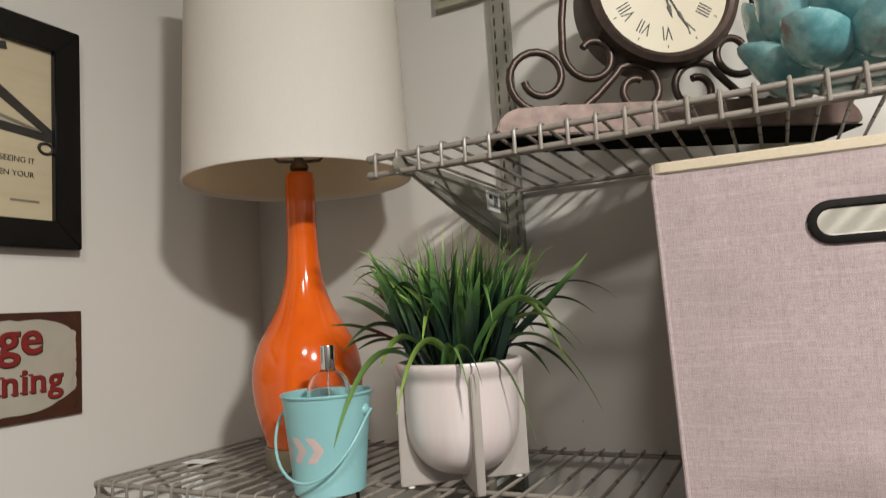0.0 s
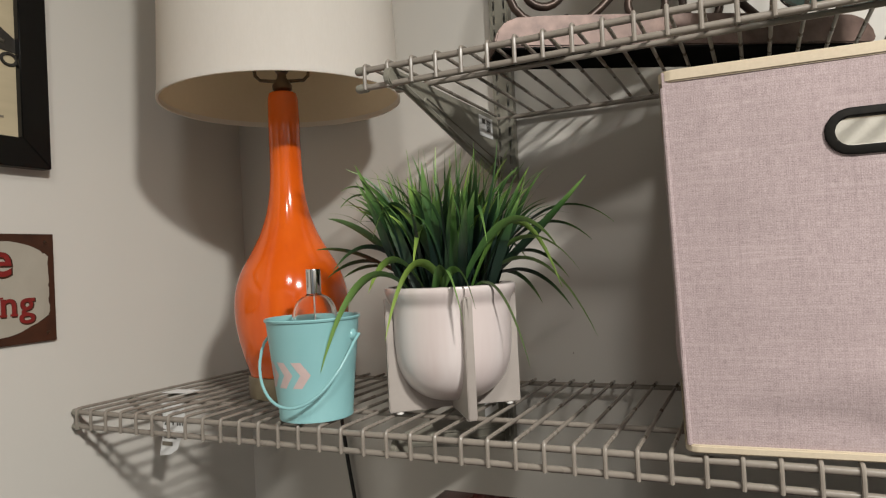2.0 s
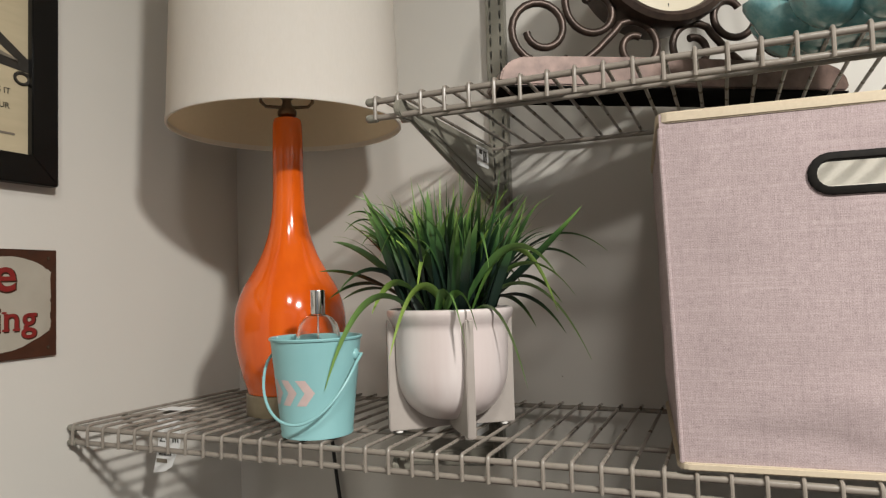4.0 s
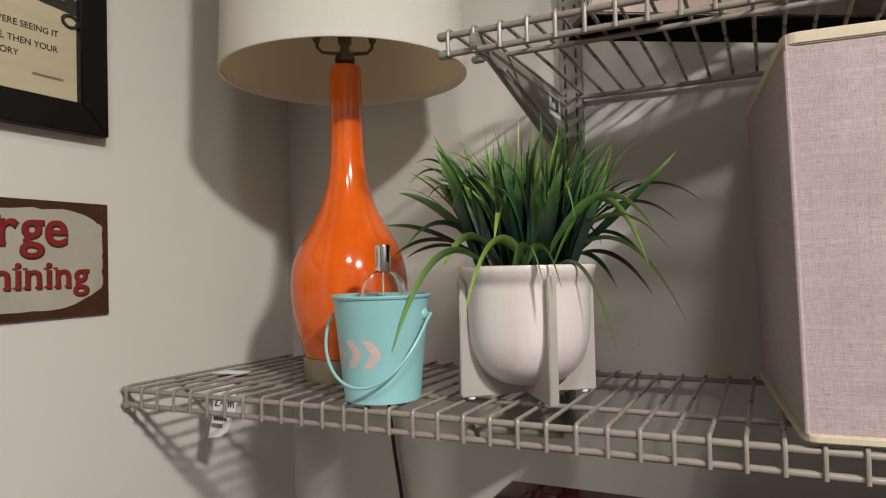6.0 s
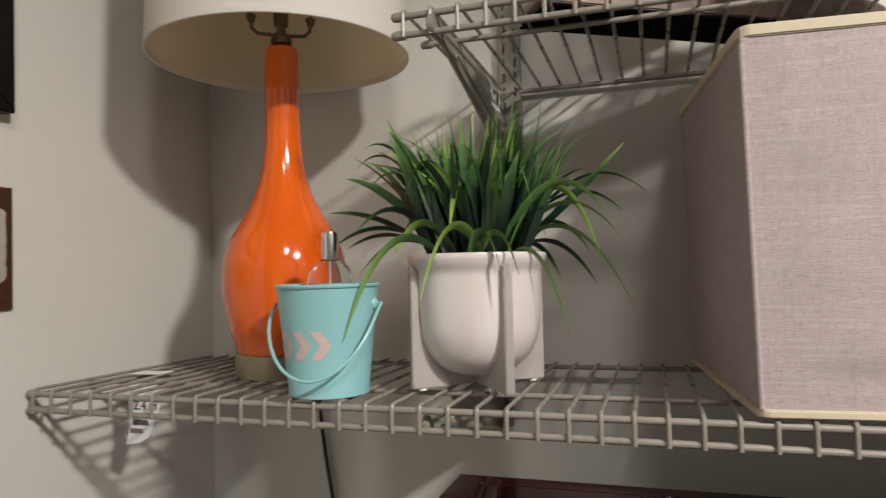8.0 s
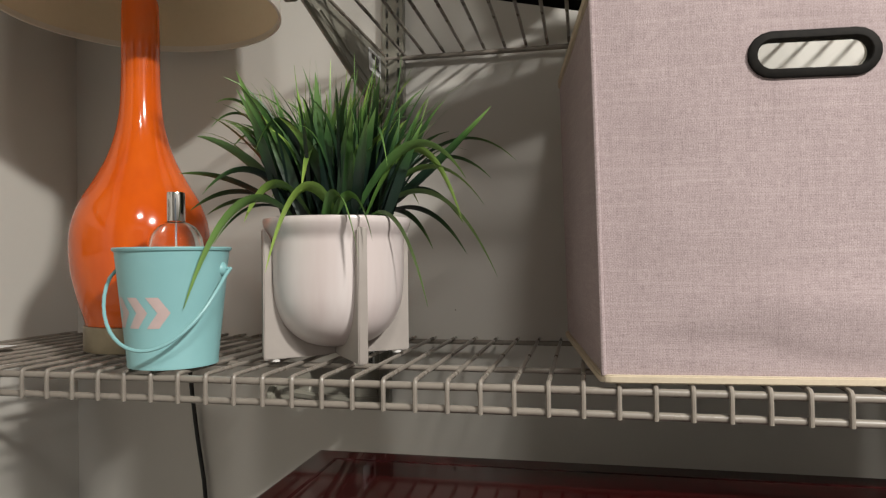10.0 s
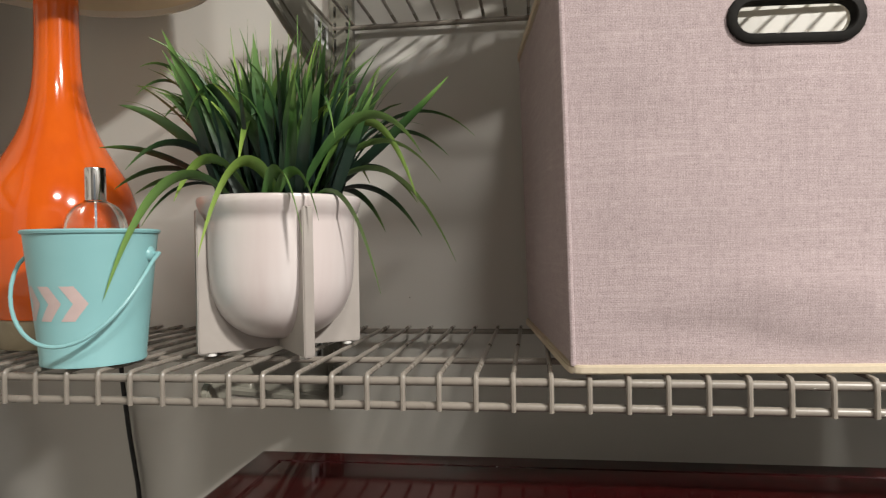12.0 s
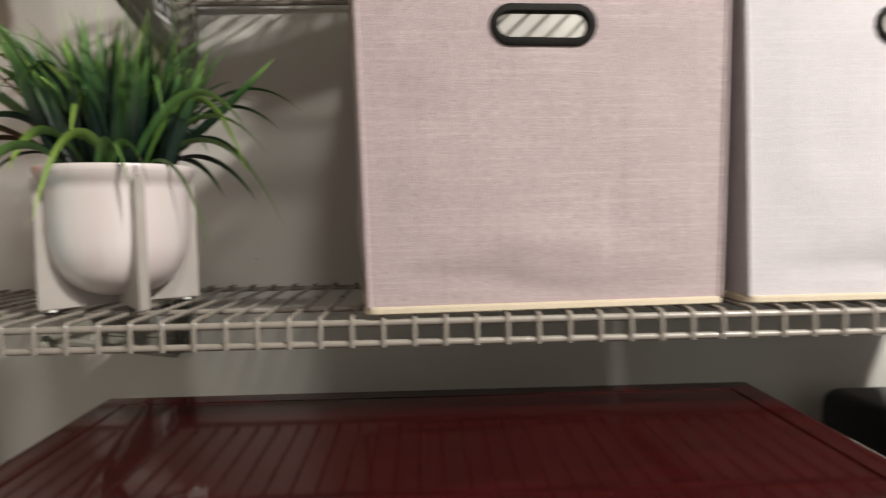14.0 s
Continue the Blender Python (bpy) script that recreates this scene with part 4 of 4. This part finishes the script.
sheet = part("print_sheet", box(0.002, 0.0095, FY0 + FB - 0.003, FY1 - FB + 0.003, FZ0 + FB - 0.003, FZ1 - FB + 0.003), M_PRINT, pic, "tan aged paper print", False)
TX = 0.0100
def words(text, size, y, z, align="RIGHT", mat=M_INK):
    lettering("print_line", text, size, pose(TX, y, z, 90, 0, 90), mat, sheet, 0.0002, align)
words("YOU WERE SEEING IT", 0.0095, -0.0790, 1.6890)
words("TIME, THEN YOUR", 0.0095, -0.0800, 1.6720)
words("WITH GLORY", 0.0095, -0.1220, 1.6580)
part("name_bar", box(TX - 0.0002, TX + 0.0002, -0.108, -0.0740, 1.6425, 1.6450), M_GREYINK, sheet, "", False)
def stroke(y0, z0, y1, z1, w0, w1, mat):
    d = Vector((y1 - y0, z1 - z0)).normalized()
    n = Vector((-d.y, d.x))
    a, b = Vector((y0, z0)), Vector((y1, z1))
    pts = [a - n * w0 / 2, b - n * w1 / 2, b + n * w1 / 2, a + n * w0 / 2]
    part("printed_shape", prism([tuple(p) for p in pts], 0.0004, "x", TX - 0.0002), mat, sheet, "", False)
stroke(-0.150, 1.790, -0.056, 1.7270, 0.014, 0.010, M_INK)
stroke(-0.190, 1.7360, -0.056, 1.7235, 0.012, 0.010, M_INK)
stroke(-0.180, 1.880 - 0.07, -0.112, 1.826, 0.004, 0.010, M_INK)
stroke(-0.160, 1.7500, -0.070, 1.7300, 0.004, 0.004, M_GREYINK)
part("printed_joint", prism([(-0.0625 + 0.0075 * math.cos(a), 1.7255 + 0.0065 * math.sin(a)) for a in [2 * math.pi * k / 20 for k in range(20)]], 0.0004, "x", TX - 0.0001), M_INK, sheet, "", False)
part("printed_gap", prism([(-0.180, 1.7720), (-0.180, 1.7420), (-0.104, 1.7330)], 0.0003, "x", TX - 0.0003), M_SIGNCREAM, sheet, "", False)
part("printed_ring", tube([(TX, -0.0655 + 0.0085 * math.cos(a), 1.7105 + 0.0065 * math.sin(a)) for a in [2 * math.pi * k / 24 for k in range(24)]], 0.0020, 6, loop=True), M_INK, sheet)

SY1, SZ0, SZ1 = -0.0180, 1.3865, 1.5125
SY0 = SY1 - 0.36
sign = thing("metal_sign", pose(0, 0, 0), "rust bordered cream enamel sign with red lettering", "sign")
part("plate", prism([(SY0, SZ0), (SY1, SZ0), (SY1, SZ1), (SY0, SZ1)], 0.0022, "x", 0.0018), M_RUST, sign, "", False)
# the cream field with a worn, wavering edge
rs = random.Random(4)
pts = []
ya, yb, za, zb = SY0 + 0.007, SY1 - 0.007, SZ0 + 0.008, SZ1 - 0.008
for k in range(120):
    t = k / 120 * 4
    u = t % 1
    y, z = [(ya + (yb - ya) * u, za), (yb, za + (zb - za) * u), (yb - (yb - ya) * u, zb), (ya, zb - (zb - za) * u)][int(t)]
    cy, cz = (ya + yb) / 2, (za + zb) / 2
    corner = max(0.0, 0.024 - abs(abs(y - cy) - (yb - ya) / 2)) * max(0.0, 0.024 - abs(abs(z - cz) - (zb - za) / 2)) / 0.024 ** 2
    wob = 0.0022 * noise.noise(Vector((y * 60, z * 60, 1))) + 0.0012 * rs.uniform(-1, 1) + 0.010 * corner
    y, z = y - math.copysign(wob, y - cy), z - math.copysign(wob, z - cz)
    # the enamel is worn away in two slanting patches at the end
    low = za + 0.024 * max(0.0, (y - yb + 0.062) / 0.062) ** 1.7 + 0.0012 * noise.noise(Vector((y * 150, 0, 5)))
    high = zb - 0.014 * max(0.0, (y - yb + 0.048) / 0.048) ** 1.4 - 0.003 * max(0.0, math.sin((y - yb) * 40)) + 0.0012 * noise.noise(Vector((y * 150, 3, 5)))
    pts.append((y, min(max(z, low), high)))
part("field", prism(pts, 0.0004, "x", 0.0041), M_SIGNCREAM, sign, "worn cream enamel field", False)
def serif_word(text, size, right, base):
    """Bold letters with slab serifs, set from the right end."""
    y = right
    for ch in reversed(text):
        face = lettering("letter", ch, size, Matrix.Identity(4), M_SIGNRED, sign, 0.0003, "LEFT", 0.022 * size / 2)
        xs = [v.co.x for v in face.data.vertices]
        lo, hi = min(xs), max(xs)
        bars = []
        stem, bar, xh = 0.105 * size, 0.050 * size, 0.520 * size
        if ch in "rhni":
            bars.append((lo - 0.05 * size, lo + stem + 0.05 * size, -0.006 * size, bar))
            top = 0.735 * size if ch == "h" else xh
            bars.append((lo - 0.06 * size, lo + stem * 0.6, top - bar, top))
        if ch in "hn":
            bars.append((hi - stem - 0.05 * size, hi + 0.05 * size, -0.006 * size, bar))
        if ch == "a":
            bars.append((hi - stem, hi + 0.05 * size, -0.006 * size, bar))
        wide_lo, wide_hi = min([lo] + [b[0] for b in bars]), max([hi] + [b[1] for b in bars])
        m = pose(0.0052, y - wide_hi, base, 90, 0, 90)
        face.data.transform(m)
        for x0, x1, z0, z1 in bars:
            sb = part("serif", box(x0, x1, z0, z1, -0.0003, 0.00025), M_SIGNRED, face, "", False)
            sb.data.transform(m)
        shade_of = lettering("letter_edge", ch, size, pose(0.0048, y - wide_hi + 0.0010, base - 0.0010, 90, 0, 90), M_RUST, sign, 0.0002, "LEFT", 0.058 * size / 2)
        y -= wide_hi - wide_lo + 0.030 * size


serif_word("arge", 0.0570, -0.0690, 1.4650)
serif_word("hining", 0.0415, -0.0440, 1.4195)
for z in (SZ0 + 0.010, SZ1 - 0.010):
    part("nail", lathe([(0, 0.0016), (0.0016, 0.0012), (0.0022, 0)], 12), M_DARKMETAL, sign).matrix_basis = pose(0.0041, SY1 - 0.010, z, 0, 90, 0)

# ---------------------------------------------------------------- upper shelf: mantel clock and ceramic artichoke
UZ = 1.6526
CLOCK = pose(0.7025, 0.1785, UZ, 0, 0, 32)
clock = thing("mantel_clock", CLOCK, "bronze iron scroll mantel clock with a roman dial", "clock")
# base plate: bowed, with rounded upper corners
base_rows = [(-0.190, 0.0), (0.190, 0.0), (0.196, 0.005), (0.193, 0.015), (0.185, 0.024), (0.172, 0.029)] + [(0.172 - 0.344 * k / 14, 0.029 + 0.002 * math.sin(math.pi * k / 14)) for k in range(1, 14)] + [(-0.172, 0.029), (-0.185, 0.024), (-0.193, 0.015), (-0.196, 0.005)]
bm = prism(base_rows, 0.068, "y", -0.034)
bmesh.ops.bevel(bm, geom=bm.edges[:], offset=0.0015, segments=2, affect="EDGES")
bmesh.ops.translate(bm, vec=(0, 0, 0.0022), verts=bm.verts[:])
part("base_plate", bm, M_COPPER, clock, "mottled copper bronze base")
part("felt_pad", box(-0.194, 0.194, -0.0335, 0.0335, 0.0, 0.0021), M_FELT, clock, "black felt underside")


def spiral(cx, cz, r0, r1, a0, a1, n=26):
    return [(cx + (r0 + (r1 - r0) * (k / n) ** 0.8) * math.cos(radians(a0 + (a1 - a0) * k / n)), 0, cz + (r0 + (r1 - r0) * (k / n) ** 0.8) * math.sin(radians(a0 + (a1 - a0) * k / n))) for k in range(n + 1)]


def scroll(pts):
    return part("scroll", tube(pts, 0.0042, 10), M_IRON, clock, "rubbed bronze iron scroll")


DZ = 0.164
for s in (-1, 1):
    flip = lambda pts: [(s * x, y, z) for x, y, z in pts]
    # outer scroll curling over the end of the base
    scroll(flip([(0.104, 0, 0.035), (0.109, 0, 0.038)] + spiral(0.140, 0.073, 0.041, 0.017, -130, 345)))
    # inner scroll under the dial
    scroll(flip([(0.098, 0, 0.036), (0.078, 0, 0.052), (0.058, 0, 0.072)] + spiral(0.033, 0.056, 0.031, 0.012, 55, 470)))
    # tall side scroll that rises beside the dial
    scroll(flip([(0.060, 0, 0.300), (0.086, 0, 0.250), (0.103, 0, 0.190), (0.111, 0, 0.135)] + spiral(0.080, 0.096, 0.033, 0.013, 10, -320)))
    scroll(flip([(0.0, 0, 0.310), (0.03, 0, 0.312), (0.060, 0, 0.300)]))
part("case", lathe([(0, -0.046), (0.070, -0.046), (0.084, -0.040), (0.0865, -0.006), (0.0865, 0.010), (0.084, 0.016), (0.078, 0.019), (0.0735, 0.017), (0.0715, 0.012)], 80), M_IRON, clock, "round dark bronze clock case").matrix_basis = pose(0, 0, DZ, 90, 0, 0)
dial = part("dial", lathe([(0, 0.0118), (0.0716, 0.0118), (0.0716, 0.0112), (0, 0.0112)], 64), M_DIAL, clock, "aged ivory dial")
dial.matrix_basis = pose(0, 0, DZ, 90, 0, 0)
for k, num in enumerate(("XII", "I", "II", "III", "IIII", "V", "VI", "VII", "VIII", "IX", "X", "XI")):
    a = radians(90 - 30 * k)
    m = Matrix.Translation((0.050 * math.cos(a), 0.050 * math.sin(a), 0.0120)) @ Matrix.Rotation(a - math.pi / 2, 4, "Z") @ Matrix.Diagonal((0.70, 1.15, 1, 1)) @ Matrix.Translation((0, -0.0065, 0))
    lettering("numeral", num, 0.0195, m, M_INK, dial, 0.0002, "CENTER")
for k in range(60):
    if k % 5 == 0:
        a = radians(6 * k)
        mk = box(0.0630, 0.0665, -0.0005, 0.0005, 0.0119, 0.0122)
        bmesh.ops.transform(mk, matrix=Matrix.Rotation(a, 4, "Z"), verts=mk.verts[:])
        part("minute_mark", mk, M_INK, dial, "", False)
for length, width, ang in ((0.034, 0.0026, -78), (0.052, 0.0018, -62)):
    hnd = prism([(0, -width / 2), (length * 0.55, -width * 0.3), (length * 0.62, -width * 0.9), (length, 0), (length * 0.62, width * 0.9), (length * 0.55, width * 0.3), (0, width / 2)], 0.0006, "z", 0.0126)
    bmesh.ops.transform(hnd, matrix=Matrix.Rotation(radians(ang), 4, "Z"), verts=hnd.verts[:])
    part("pointer", hnd, M_INK, dial, "black clock pointer", False)


def petal(az, r, z, size, tilt):
    """A plump, cupped scale with a blunt tip that turns a little outwards."""
    bm = bmesh.new()
    n, m = 16, 12
    rings = []
    for j in range(m + 1):
        v = j / m
        p = math.sin(math.pi * min(max(v, 0.0), 1.0) ** 0.85) ** 0.62 if 0 < j < m else 0.0
        bow = -0.16 * math.sin(math.pi * v * 0.85) - 0.10 * max(0.0, v - 0.75) * 4
        if p == 0.0:
            rings.append([bm.verts.new((0, bow * size, v * size))])
        else:
            rings.append([bm.verts.new((0.42 * p * math.cos(2 * math.pi * i / n) * size, (bow + 0.17 * p * math.sin(2 * math.pi * i / n) + 0.16 * (p * math.cos(2 * math.pi * i / n)) ** 2) * size,
                                        (v + 0.05 * math.cos(4 * math.pi * i / n) * v) * size)) for i in range(n)])
    for a, b in zip(rings, rings[1:]):
        for i in range(n):
            k = (i + 1) % n
            if len(a) == 1:
                bm.faces.new((a[0], b[k], b[i]))
            elif len(b) == 1:
                bm.faces.new((a[i], a[k], b[0]))
            else:
                bm.faces.new((a[i], a[k], b[k], b[i]))
    m4 = Matrix.Rotation(az, 4, "Z") @ Matrix.Translation((0, -r, z)) @ Matrix.Rotation(tilt, 4, "X")
    bmesh.ops.transform(bm, matrix=m4, verts=bm.verts[:])
    return bm


arti = thing("ceramic_artichoke", pose(0.868, 0.080, UZ) @ Matrix.Scale(1.16, 4), "teal crackle glazed ceramic artichoke ornament", "ornament")
part("core", lathe(smooth_profile([(0.0, 0.0), (0.030, 0.001), (0.044, 0.012), (0.048, 0.040), (0.042, 0.080), (0.026, 0.112), (0.0, 0.125)], 5), 32), M_TEAL, arti)
for ring, (count, r, z, size, tilt) in enumerate(((8, 0.034, 0.006, 0.056, 0.80), (8, 0.037, 0.022, 0.068, 0.38), (7, 0.029, 0.046, 0.070, 0.16), (5, 0.014, 0.074, 0.058, -0.08))):
    for k in range(count):
        part("scale", petal(2 * math.pi * (k + 0.5 * (ring % 2)) / count + 0.25, r, z, size, tilt), M_TEAL, arti)

# a sage painted board hung beside the upright
hung = thing("wall_plaque", pose(0, 0, 0), "sage green painted wooden plaque on the wall", "plaque")
part("board", box(0.369, 0.4470, BACK - 0.013, BACK - 0.001, 1.934, 2.10, 0.0015), M_SAGE, hung)
part("panel", box(0.378, 0.4465, BACK - 0.0155, BACK - 0.0135, 1.945, 2.09, 0.0008), M_SIGNCREAM, hung, "cream painted centre panel")

tagged(part("wall_scuff", lathe([(0, 0.0006), (0.0006, 0.0004), (0.0009, 0.0)], 10), M_GREYINK), "tiny dark nail hole mark in the wall", "mark").matrix_world = pose(0.5425, BACK, 1.3285, 90, 0, 0)
